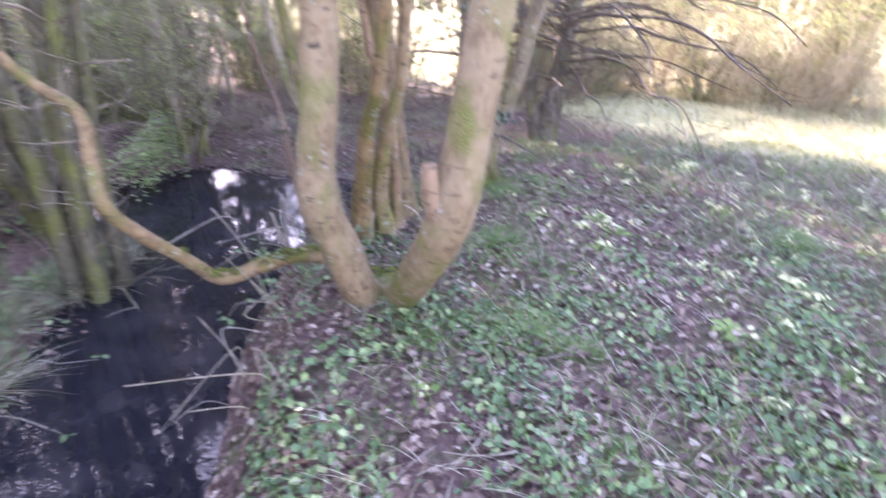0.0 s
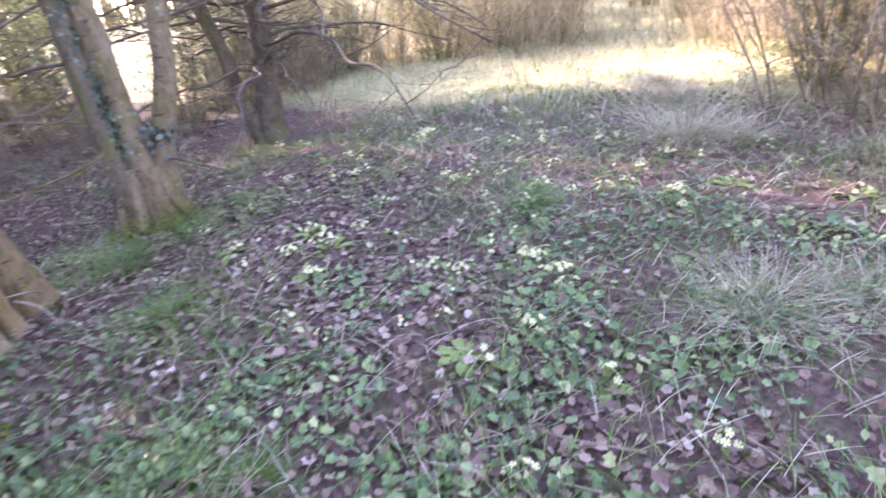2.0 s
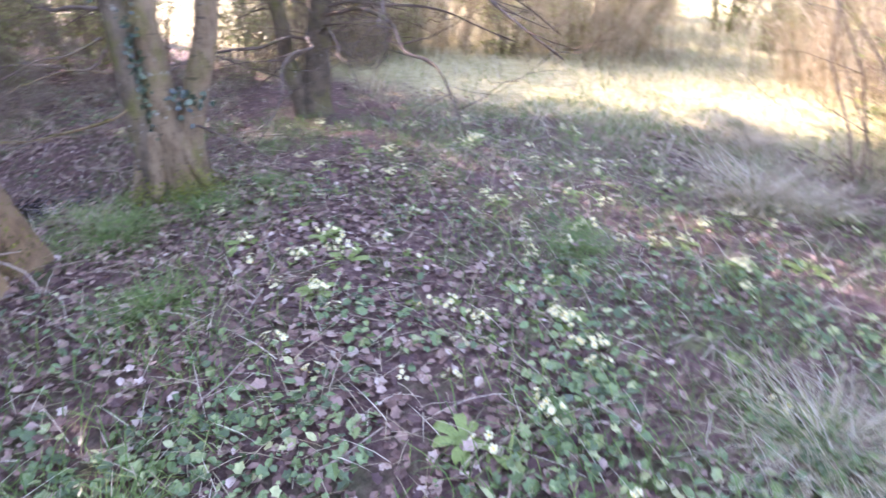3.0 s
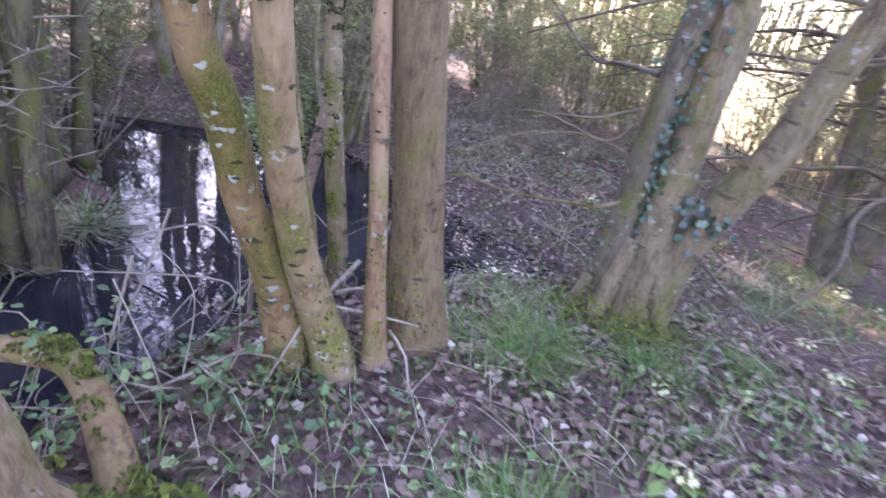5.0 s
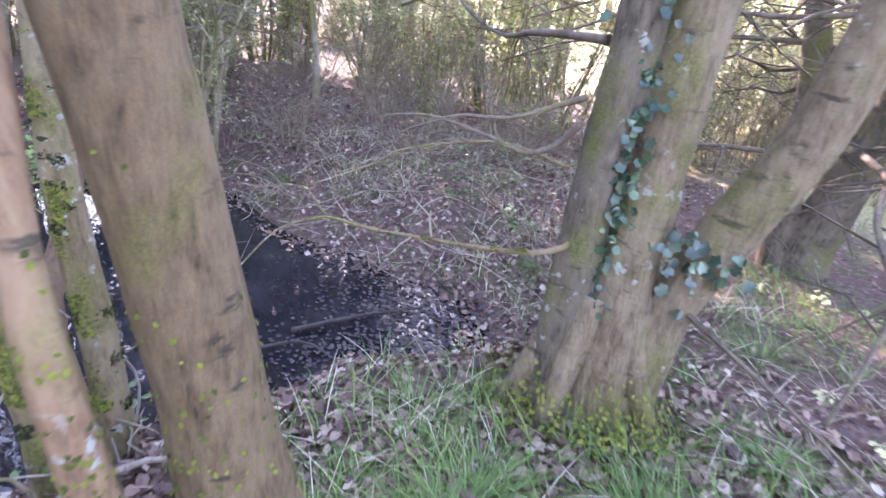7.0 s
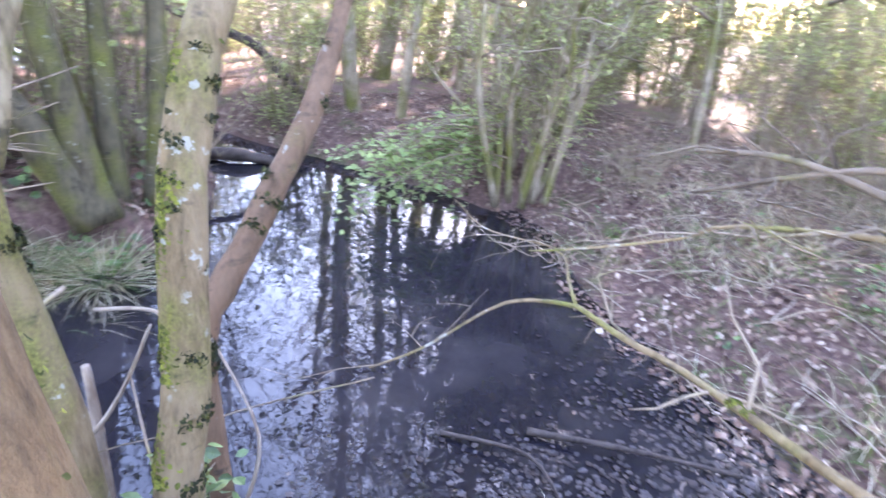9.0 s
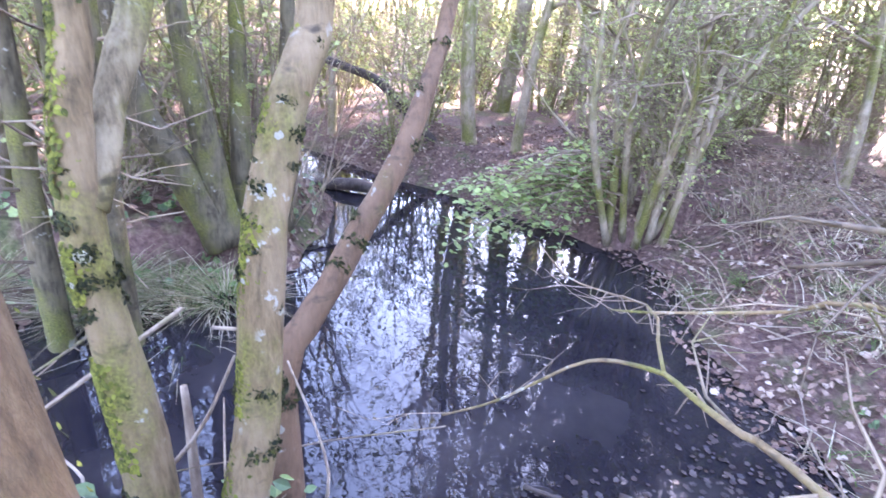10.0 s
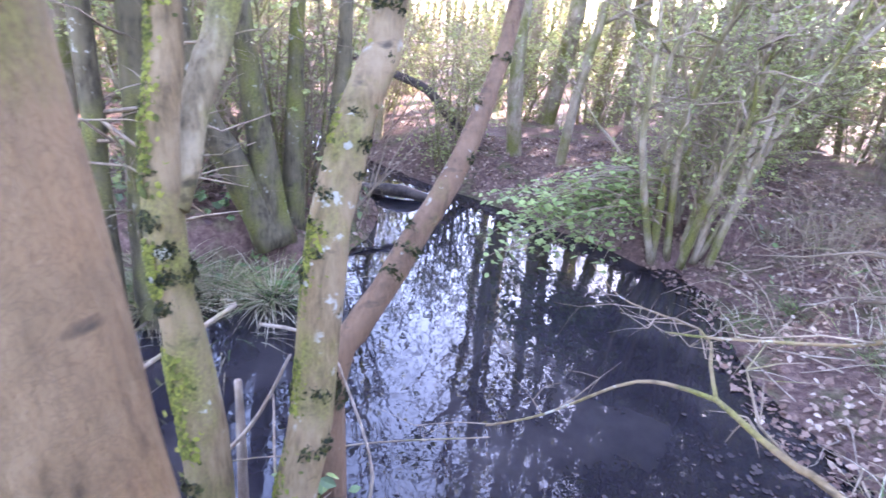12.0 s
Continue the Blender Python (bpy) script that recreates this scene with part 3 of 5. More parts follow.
# ---- the old double tree with ivy ----
def ivy_tree():
    tree = thing("old_tree", "old grey-barked tree with three stems, ivy and a mossy flared base", "tree", (0.34, 4.91, ground_z(0.34, 4.91)))
    inv = Matrix.Translation(-Vector((0.28, 5.03, tree.location.z)))
    L = lambda pts, radii=None: ([inv @ Vector(q) for q in pts], radii) if radii else [inv @ Vector(q) for q in pts]
    stem(tree, "trunk", *L([(0.15, 5.02, -0.25), (0.155, 5.01, 0.05), (0.14, 5.0, 0.45), (0.145, 5.0, 0.87), (0.155, 5.0, 1.25), (0.14, 5.05, 2.0), (0.0, 5.2, 3.6), (-0.1, 5.1, 7.0)], [0.13, 0.095, 0.075, 0.068, 0.066, 0.064, 0.05, 0.015]), BARK_OLD, 22, 0.2, 11.0, 0.45)
    stem(tree, "trunk", *L([(0.3, 5.06, -0.25), (0.30, 5.05, 0.08), (0.285, 5.05, 0.55), (0.28, 5.06, 1.0), (0.285, 5.07, 1.3), (0.28, 5.1, 2.2), (0.3, 5.3, 4.0), (0.2, 5.5, 8.0)], [0.155, 0.12, 0.098, 0.094, 0.092, 0.088, 0.07, 0.02]), BARK_GREY, 24, 0.2, 12.0, 0.4)
    stem(tree, "trunk", *L([(0.38, 5.05, -0.2), (0.40, 5.05, 0.1), (0.44, 5.05, 0.42), (0.53, 5.045, 0.7), (0.64, 5.04, 1.0), (0.70, 5.04, 1.28), (0.85, 5.0, 1.9), (1.2, 5.1, 3.4), (1.4, 5.0, 6.0)], [0.11, 0.09, 0.08, 0.08, 0.072, 0.068, 0.06, 0.045, 0.015]), BARK_GREY, 16, 0.14, 13.0, 0.3, "leaning grey-tan stem")
    for name, pts, w, tw in (
            ("branch", [(0.08, 5.05, 1.15), (-0.08, 5.3, 1.14), (-0.25, 5.6, 1.12), (-0.46, 5.95, 1.08), (-0.7, 6.2, 1.15), (-1.0, 6.4, 1.35), (-1.3, 6.5, 1.5)], 0.019, 12),
            ("branch", [(0.06, 4.98, 0.93), (0.0, 5.0, 0.85), (-0.08, 4.96, 0.82), (-0.20, 4.95, 0.85), (-0.37, 4.93, 0.88), (-0.5, 4.9, 0.86)], 0.014, 6),
            ("branch", [(0.06, 4.99, 1.0), (0.0, 4.99, 0.97), (-0.14, 4.96, 0.91), (-0.3, 4.94, 0.89), (-0.49, 4.91, 0.80)], 0.013, 6),
            ("low_branch", [(0.14, 4.97, 0.62), (0, 4.95, 0.52), (-0.551, 5.156, 0.368), (-0.618, 5.114, 0.384), (-0.687, 5.089, 0.394), (-0.79, 5.069, 0.405), (-0.844, 5.057, 0.388), (-0.945, 5.035, 0.341), (-0.998, 4.986, 0.293), (-1.056, 4.835, 0.174), (-1.098, 4.705, 0.117)], 0.0125, 9),
            ("low_branch", [(-0.79, 5.069, 0.405), (-0.855, 5.093, 0.443), (-0.908, 5.129, 0.463), (-0.964, 5.139, 0.467), (-1.04, 5.081, 0.466), (-1.121, 5.017, 0.474), (-1.21, 4.983, 0.521)], 0.006, 8),
            ("low_branch", [(0.05, 5.05, 0.78), (-0.2, 5.1, 0.8), (-0.52, 5.12, 0.71), (-0.61, 5.1, 0.65), (-0.77, 4.99, 0.57), (-0.86, 4.96, 0.53)], 0.008, 6),
            ("branch", [(0.44, 5.03, 0.45), (0.6, 4.9, 0.4), (0.85, 4.8, 0.28), (1.1, 4.75, 0.12)], 0.014, 4)):
        rr = [w * 0.8 * (1 - 0.75 * i / (len(pts) - 1)) for i in range(len(pts))]
        _, line, rad = stem(tree, name, L(pts), rr, BARK_DARK if name == "branch" else BARK_STEM, 8, 0.2, w * 99, step=0.03)
        twigs_on(tree, line, rad, tw, 0.28, BARK_DARK if name == "branch" else BARK_TWIG, 0.35, 1.0, rise=0.0, seed=int(w * 1000) + tw)
        if name == "low_branch" and w > 0.01:
            for k in range(11):
                i = int(R.uniform(0.12, 0.55) * (len(line) - 1))
                moss_pad(tree, line[i] + Vector((0, 0, rad[i] * 0.5)), R.uniform(0.010, 0.019), (0, 0, 1), "yellow-green moss")
    for k, (x, y, n) in enumerate(((0.0, 4.96, 0.07), (0.14, 4.88, 0.06), (0.52, 4.96, 0.055))):   # buttress roots
        top = Vector((0.24 + (x - 0.24) * 0.3, 5.04 + (y - 5.04) * 0.3, 0.42))
        foot = Vector((x, y, ground_z(x, y) - 0.03))
        stem(tree, "root", L([top, top.lerp(foot, 0.55) - Vector((0, 0, 0.06)), foot, foot + (foot - top) * 0.15]), [0.06, n * 0.8, n * 0.6, 0.012], BARK_GREY, 12, 0.2, k * 3.0)
    s = Shape()   # ivy climbing the cleft
    for k in range(330):
        h = R.uniform(0.35, 2.6)
        x = 0.235 - 0.02 * h + R.gauss(0, 0.02 + (0.04 if h > 1.15 else 0))
        y = 4.955 - 0.008 * h + R.gauss(0, 0.012)
        leaf(s, inv @ Vector((x, y, h)), R.uniform(0.02, 0.042), (R.gauss(0, 0.5), -1, R.gauss(0.3, 0.4)), R.random() * 6, "lobed")
    for k in range(42):
        a = R.random() * 6.283
        leaf(s, inv @ Vector((0.46 + R.gauss(0, 0.05), 4.97 + R.gauss(0, 0.01), 0.62 + R.gauss(0, 0.05))), R.uniform(0.025, 0.05), (R.gauss(0, 0.6), -1, 0.4), a, "lobed")
    part("ivy", s, IVY_DARK, tree, "climbing dark ivy")
    s = Shape()
    for k in range(1100):
        a, h = R.uniform(2.2, 6.6), abs(R.gauss(0, 0.09))
        r = 0.34 - 0.6 * h + R.gauss(0, 0.03)
        x, y = 0.24 + math.cos(a) * r * 1.05, 5.04 + math.sin(a) * r * 0.75
        leaf(s, inv @ Vector((x, y, max(ground_z(x, y), -0.1) + h)), R.uniform(0.012, 0.024), (math.cos(a), math.sin(a), 0.7), R.random() * 6)
    part("moss_skirt", s, MOSS, tree, "green moss skirt at the base")
    return tree


forked_tree()
clump()
ivy_tree()


# ---- the tree with long bare side branches ----
def spreading_tree():
    tree = thing("spreading_tree", "two-trunked bare tree with long dark drooping side branches", "tree", (1.42, 7.2, ground_z(1.42, 7.2)))
    stem(tree, "trunk", [(0.02, 0, -0.15), (0.06, 0, 0.15), (0.12, 0, 0.6), (0.2, 0, 1.2), (0.3, 0.1, 2.4), (0.2, 0, 5.0), (0.3, 0, 8.0)], [0.19, 0.15, 0.13, 0.12, 0.11, 0.08, 0.02], BARK_OLD, 16, 0.16, 21.0, 0.4)
    stem(tree, "trunk", [(-0.05, 0, -0.1), (-0.1, 0, 0.15), (-0.19, 0.02, 0.6), (-0.24, 0.03, 1.1), (-0.5, 0.1, 2.2), (-0.8, 0.2, 4.5)], [0.12, 0.1, 0.085, 0.08, 0.07, 0.03], BARK_OLD, 14, 0.16, 22.0, 0.3)
    r = random.Random(11)
    for k in range(60):
        a = 2 * math.pi * k / 20 + r.uniform(-0.25, 0.25)
        z0, n = r.uniform(0.7, 3.2), r.uniform(1.3, 3.4)
        way, side = Vector((math.cos(a), math.sin(a), 0)), Vector((-math.sin(a), math.cos(a), 0))
        base = Vector((0.1 + 0.05 * z0, 0, z0))
        lift, bow = r.uniform(0.05, 0.4), r.gauss(0, 0.11)
        pts = [base]
        for i in range(1, 7):
            f = i / 6
            pts.append(base + way * n * f + side * (bow * f * f * n + r.gauss(0, 0.05)) + Vector((0, 0, n * (lift * f - (lift + 0.12) * f * f) + r.gauss(0, 0.035))))
        w = 0.009 + n * 0.006
        _, line, rad = stem(tree, "branch", pts, [w * (1 - 0.13 * i) for i in range(7)], BARK_DARK, 6, 0.15, k * 1.0, step=0.12)
        twigs_on(tree, line, rad, 15, 0.7, BARK_DARK, 0.2, 1.0, rise=-0.05, seed=k, sides=3, bend=0.45)
    return tree


# ---- woodland trees, built once and repeated ----
def wood_tree(name, label, height, width, seed, mat, limbs, leaves, leaf_mat, leaf_size, low=0.35, crown_label="sparse crown of young leaves"):
    r = random.Random(seed)
    tree = thing(name, label, "tree", group="woodland trees")
    pts, q = [], Vector((0, 0, -0.2))
    for i in range(8):
        pts.append(q.copy())
        q = q + Vector((r.gauss(0, 0.09), r.gauss(0, 0.09), height / 7))
    _, line, rad = stem(tree, "trunk", pts, [width * (1 - 0.9 * i / 7) for i in range(8)], mat, 9, 0.12, seed, 0.35, step=0.25)
    wood, crown = Shape(), Shape()
    for k in range(limbs):
        i = int((low + (1 - low) * r.random() ** 0.8) * (len(line) - 1))
        a = r.random() * 6.283
        n = height * r.uniform(0.1, 0.22)
        way = Vector((math.cos(a), math.sin(a), r.uniform(0.3, 1.2))).normalized()
        w = min(rad[i] * 0.6, 0.035)
        p1, p2 = line[i] + way * n * 0.5, line[i] + way * n + Vector((r.gauss(0, 0.2), r.gauss(0, 0.2), n * 0.2))
        tube(wood, [line[i], p1, p2], [w, w * 0.6, w * 0.15], 4, n * 0.25)
        for m in range(5):
            s = r.uniform(0.3, 1.0)
            j = line[i] + (p2 - line[i]) * s
            b = Vector((r.gauss(0, 1), r.gauss(0, 1), r.gauss(0.4, 0.7))).normalized() * n * r.uniform(0.25, 0.55)
            tube(wood, [j, j + b * 0.5 + Vector((0, 0, 0.05)), j + b], [w * 0.35, w * 0.25, w * 0.08], 3, n)
            for _ in range(leaves):
                c = j + b * r.uniform(0.2, 1.1) + Vector((r.gauss(0, 0.12), r.gauss(0, 0.12), r.gauss(0, 0.12)))
                leaf(crown, c, leaf_size * r.uniform(0.6, 1.4), (r.gauss(0, 1), r.gauss(0, 1), r.gauss(0.6, 1)), r.random() * 6)
    tagged(part("crown_wood", wood, BARK_TWIG, tree), kind="stuff")
    if leaves:
        tagged(part("crown", crown, leaf_mat, tree, crown_label), kind="stuff")
    return tree


def shrub(name, label, height, stems_n, seed, leaves, leaf_mat, leaf_size, width, mat=None, group="woodland shrubs", twig_n=5, lean_by=0.5, stool=0.2):
    """Coppiced bush: many slim crooked stems fanning from one stool, with fine twigs and some young leaves."""
    r = random.Random(seed)
    tree = thing(name, label, "bush", group=group)
    fine, crown, thick = Shape(), Shape(), Shape()
    for k in range(stems_n):
        a, lean = r.random() * 6.283, abs(r.gauss(0, lean_by))
        base = Vector((math.cos(a), math.sin(a), 0)) * r.uniform(0, stool)
        way = Vector((math.cos(a) * lean, math.sin(a) * lean, 1)).normalized()
        n = height * r.uniform(0.4, 1.1)
        w = width * r.uniform(0.4, 1.0)
        pts, q = [base + Vector((0, 0, -0.12))], base
        for i in range(5):
            q = q + way * n * 0.2
            way = (way + Vector((r.gauss(0, 0.16), r.gauss(0, 0.16), r.gauss(0.02, 0.1)))).normalized()
            pts.append(q)
        rr = [w, w * 0.9, w * 0.75, w * 0.55, w * 0.35, w * 0.12]
        if group == "coppice":
            _, line, rad = stem(tree, "stem", pts, rr, BARK_FAR, 8, 0.12, k * 1.3, step=0.12)
        else:
            line, rad = tube(thick, pts, rr, 5, 0.2)
        for _ in range(twig_n):
            i = r.randrange(len(line) // 4, len(line))
            b = Vector((r.gauss(0, 1), r.gauss(0, 1), r.gauss(0.45, 0.6))).normalized() * n * r.uniform(0.1, 0.3)
            j, bent = line[i], Vector((r.gauss(0, 0.15), r.gauss(0, 0.15), 0.1)) * n * 0.2
            tube(fine, [j, j + b * 0.5 + bent, j + b], [w * 0.28, w * 0.2, w * 0.08], 3, n * 0.15)
            for _ in range(4):
                c = j + b * r.uniform(0.3, 1)
                b2 = Vector((r.gauss(0, 1), r.gauss(0, 1), r.gauss(0.3, 0.6))).normalized() * n * r.uniform(0.05, 0.12)
                tube(fine, [c, c + b2], [w * 0.15, w * 0.05], 3, n)
                for _ in range(leaves):
                    leaf(crown, c + b2 * r.uniform(0, 1.3), leaf_size * r.uniform(0.6, 1.3), (r.gauss(0, 0.7), r.gauss(0, 0.7), 1), r.random() * 6)
    if thick.v:
        tagged(part("brushwood", thick, mat or BARK_FAR, tree), kind="stuff")
    tagged(part("twig_spray", fine, mat or BARK_TWIG, tree), kind="stuff")
    if leaves:
        tagged(part("foliage", crown, leaf_mat, tree, "young green leaves"), kind="stuff")
    return tree


def placed(ob, x, y, turn=0.0, size=1.0, sink=0.03):
    m = pose(x, y, ground_z(x, y) - sink, 0, 0, turn)
    ob.matrix_basis = m
    ob.scale = (size, size, size)
    return ob


def again(ob, x, y, turn, size=1.0):
    c = copy_thing(ob, pose(x, y, ground_z(x, y) - 0.03, 0, 0, turn))
    c.scale = (size, size, size)
    return c


spreading_tree()

# west bank trees beside the stream
west = thing("leaning_tree", "dark mossy tree with leaning stems on the far bank", "tree", (-3.25, 3.9, ground_z(-3.25, 3.9)))
for pts, w in (([(0.04, 0.07, -0.1), (0.06, -0.11, 0.32), (0.07, -0.27, 0.66), (0.07, -0.33, 1.0), (0.05, -0.5, 2.0), (0, -0.7, 4.5), (0, -0.7, 8)], 0.085),
               ([(0.04, 0.1, -0.1), (0.04, 0.02, 0.47), (0.05, -0.03, 0.87), (0.05, -0.07, 1.28), (0.05, -0.1, 2.4), (0, 0, 5), (0, 0.3, 9)], 0.075),
               ([(-0.15, 0.18, -0.1), (-0.15, 0.2, 0.69), (-0.15, 0.22, 1.3), (-0.2, 0.3, 3.0), (-0.3, 0.5, 8)], 0.06),
               ([(-0.15, 0.4, -0.1), (-0.15, 0.47, 0.86), (-0.15, 0.48, 1.32), (-0.2, 0.5, 3), (-0.2, 0.6, 7)], 0.055)):
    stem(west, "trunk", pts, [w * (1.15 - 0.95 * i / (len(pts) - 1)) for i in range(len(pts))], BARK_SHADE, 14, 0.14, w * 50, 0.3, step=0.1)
bank_tree = thing("mossy_tree", "group of dark mossy stems standing on the stream bank", "tree", (-2.62, 3.45, ground_z(-2.62, 3.45)))
for dx, dy, w, lx in ((0, 0, 0.08, 0.1), (0.13, 0.12, 0.06, 0.2), (-0.15, -0.05, 0.07, -0.3), (0.1, -0.15, 0.05, 0.3)):
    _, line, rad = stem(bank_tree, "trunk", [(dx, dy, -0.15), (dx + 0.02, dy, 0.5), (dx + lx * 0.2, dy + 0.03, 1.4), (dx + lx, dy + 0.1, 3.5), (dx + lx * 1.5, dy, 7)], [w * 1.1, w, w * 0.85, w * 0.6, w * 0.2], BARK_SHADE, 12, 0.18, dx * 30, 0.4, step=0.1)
    twigs_on(bank_tree, line, rad, 14, 0.6, BARK_TWIG, 0.02, 0.5, seed=int(w * 100))

# coppiced bush across the water, with its low leafy boughs
hazel = placed(shrub("coppiced_bush", "coppiced bush of many upright stems at the water's edge", 3.4, 24, 4, 6, BUDS, 0.03, 0.036, group="coppice", twig_n=15, lean_by=0.42, stool=0.3), -3.25, 6.85)
spray = thing("leafy_bough", "low bough of fresh green leaves hanging over the water", "bush", (-3.3, 6.05, -0.2))
s, lv = Shape(), Shape()
for k in range(46):
    a = Vector((R.uniform(-0.1, 0.2), R.uniform(0.35, 0.65), R.uniform(0.0, 0.45)))
    e = Vector((R.uniform(-0.35, 0.3), R.uniform(-0.75, 0.2), R.uniform(-0.2, 0.25)))
    mid_q = (a + e) / 2 + Vector((0, 0, 0.16))
    line, _ = tube(s, [a, mid_q, e], [0.008, 0.006, 0.002], 4, 0.08)
    for q in line[2:]:
        for _ in range(4):
            leaf(lv, q + Vector((R.gauss(0, 0.05), R.gauss(0, 0.05), R.gauss(-0.01, 0.03))), R.uniform(0.035, 0.065), (R.gauss(0, 0.4), R.gauss(0, 0.4), 1), R.random() * 6)
tagged(part("twig_spray", s, BARK_TWIG, spray), kind="stuff")
tagged(part("foliage", lv, FRESH, spray, "fresh green leaves"), kind="stuff")

arch = thing("fallen_limb", "dark arched dead limb propped on the far bank", "branch", (-5.6, 5.4, -0.1))
stem(arch, "limb", [(-0.4, -0.9, 0.8), (-0.25, -0.46, 0.65), (-0.1, -0.02, 0.5), (0.0, 0.27, 0.2), (0.15, 0.68, -0.2)], [0.03, 0.04, 0.045, 0.05, 0.05], WETWOOD, 8, 0.15, 5.0)
end = Shape()
tube(end, [(-4.95, 4.62, -0.44), (-4.7, 5.0, -0.38), (-4.62, 5.3, -0.44)], [0.05, 0.06, 0.04], 10, 0.06, 0.15)
tagged(part("sunken_log", end, WETWOOD), "dark wet log lying half sunk in the water", "log")

# woods on every side, thinning toward the meadow
kinds = [wood_tree("woodland_tree", "slender bare woodland tree with green-tinged trunk", 9, 0.10, 1, BARK_FAR, 34, 3, BUDS, 0.07),
         wood_tree("woodland_tree", "tall bare woodland tree with thin twigs", 11, 0.14, 2, BARK_FAR, 40, 3, BUDS, 0.07),
         wood_tree("woodland_tree", "thin straight bare sapling", 6.5, 0.05, 3, BARK_FAR, 30, 4, BUDS, 0.05, 0.15),
         wood_tree("evergreen_tree", "ivy-clad woodland tree with a dense dark green crown", 10, 0.16, 5, BARK_MOSS, 120, 14, NEEDLE, 0.16, 0.18, "dense dark green crown")]
bushes = [shrub("woodland_bush", "bare twiggy bush with first green leaves", 2.4, 20, 21, 3, BUDS, 0.04, 0.014, twig_n=12),
          shrub("woodland_bush", "grey leafless thicket bush", 1.8, 26, 22, 0, BUDS, 0.04, 0.011, BARK_TWIG, twig_n=14, lean_by=0.7, stool=0.5),
          shrub("woodland_bush", "tall bush with hanging young leaves", 3.6, 18, 23, 5, BUDS, 0.045, 0.02, twig_n=12),
          shrub("dry_scrub", "thicket of pale tan dead stems lit by the sun", 1.9, 46, 24, 0, BUDS, 0.04, 0.009, STRAW, twig_n=9, lean_by=0.45, stool=0.9)]
for k, ob in enumerate(kinds):
    placed(ob, (-7.5, -5.2, -6.3, -7.0)[k], (8.6, 8.2, 5.0, 14.0)[k], 40 * k)
for k, ob in enumerate(bushes):
    placed(ob, (-4.6, -2.2, -5.4, 5.9)[k], (7.9, 8.9, 9.4, 9.2)[k], 50 * k)
r = random.Random(5)


def open_side(x, y):
    """Beyond this line lies the open meadow."""
    return 0.819 * x + 0.574 * y > 6.4


def clear(x, y):
    return shore(x, y) > 0.35 and math.hypot(x - 0.4, y - 2.5) > 4.4 and not (-3 < x < 1.6 and 3 < y < 8)


count = 0
while count < 58:
    x, y = r.uniform(-24, 5), r.uniform(-9, 27)
    if clear(x, y) and not open_side(x, y) and (x < -2.5 or y > 8.2 or y < -3):
        again(kinds[r.choices((0, 1, 2, 3), (4, 4, 6, 0.35))[0]], x, y, r.uniform(0, 360), r.uniform(0.75, 1.25))
        count += 1
count = 0
while count < 112:
    x, y = r.uniform(-15, 3), r.uniform(-4, 17)
    if clear(x, y) and not open_side(x, y) and (x < -3.3 or y > 8.6):
        again(bushes[r.choices((0, 1, 2), (4, 3, 3))[0]], x, y, r.uniform(0, 360), r.uniform(0.7, 1.3))
        count += 1
ring = [(0.8, 10.2), (3.0, 11.0), (5.2, 10.2), (7.4, 9.6), (8.2, 6.6), (7.2, 4.6), (6.4, 3.0), (7.0, 0.6)]   # scrub round the glade
for k in range(64):
    a = k / 64 * (len(ring) - 1)
    i, f = int(a), a % 1
    x = ring[i][0] * (1 - f) + ring[i + 1][0] * f + r.gauss(0.2, 0.45)
    y = ring[i][1] * (1 - f) + ring[i + 1][1] * f + r.gauss(0.2, 0.45)
    if abs(math.degrees(math.atan2(x - 0.9, y - 0.8)) - 42) > 3.5:
        again(bushes[r.choices((0, 1, 2, 3), (2, 1, 1, 7))[0]], x, y, r.uniform(0, 360), r.uniform(0.7, 1.2))
for k in range(40):   # more scrub and saplings behind it
    a = k / 40
    x, y = 4 + 16 * a + r.gauss(0, 1.5), 19 - 19 * a + r.gauss(0, 1.5)
    again(bushes[r.choice((0, 2))] if r.random() < 0.7 else kinds[2], x, y, r.uniform(0, 360), r.uniform(1.0, 1.8))

for x, y, k, sz in ((5.5, 3.3, 1, 1.5), (6.0, 2.5, 1, 1.6), (6.1, 4.0, 0, 1.2), (5.3, 2.2, 3, 0.9)):   # bare bush at the glade's edge
    again(bushes[k], x, y, x * 77, sz)
# kind 3: dense crowns added north-west to block sun patches on the foreground
for x, y, k, sz in ((-3.3, 1.5, 2, 0.9), (-3.7, 2.7, 0, 0.8), (-3.2, 0.5, 0, 0.7), (-4.3, 3.3, 1, 0.8), (-3.5, -0.6, 2, 1.0), (-3.0, 2.1, 2, 0.7), (-3.3, 9.0, 2, 0.9), (-4.9, 6.6, 2, 1.0), (-5.3, 6.3, 0, 0.8), (-7, 11.5, 1, 0.9), (-9, 12.5, 3, 1.0), (-4.2, 12.6, 3, 0.8), (-10.5, 16, 3, 1.1), (-1.2, 13.0, 3, 0.9), (-7.2, 7.4, 1, 0.9), (-8.4, 8.8, 0, 1.0), (-9.6, 8.2, 1, 1.0), (-6.6, 8.4, 2, 1.2), (-10.5, 10, 1, 1.1), (-8.2, 7.0, 0, 0.9)):
    again(kinds[k], x, y, x * 91, sz)
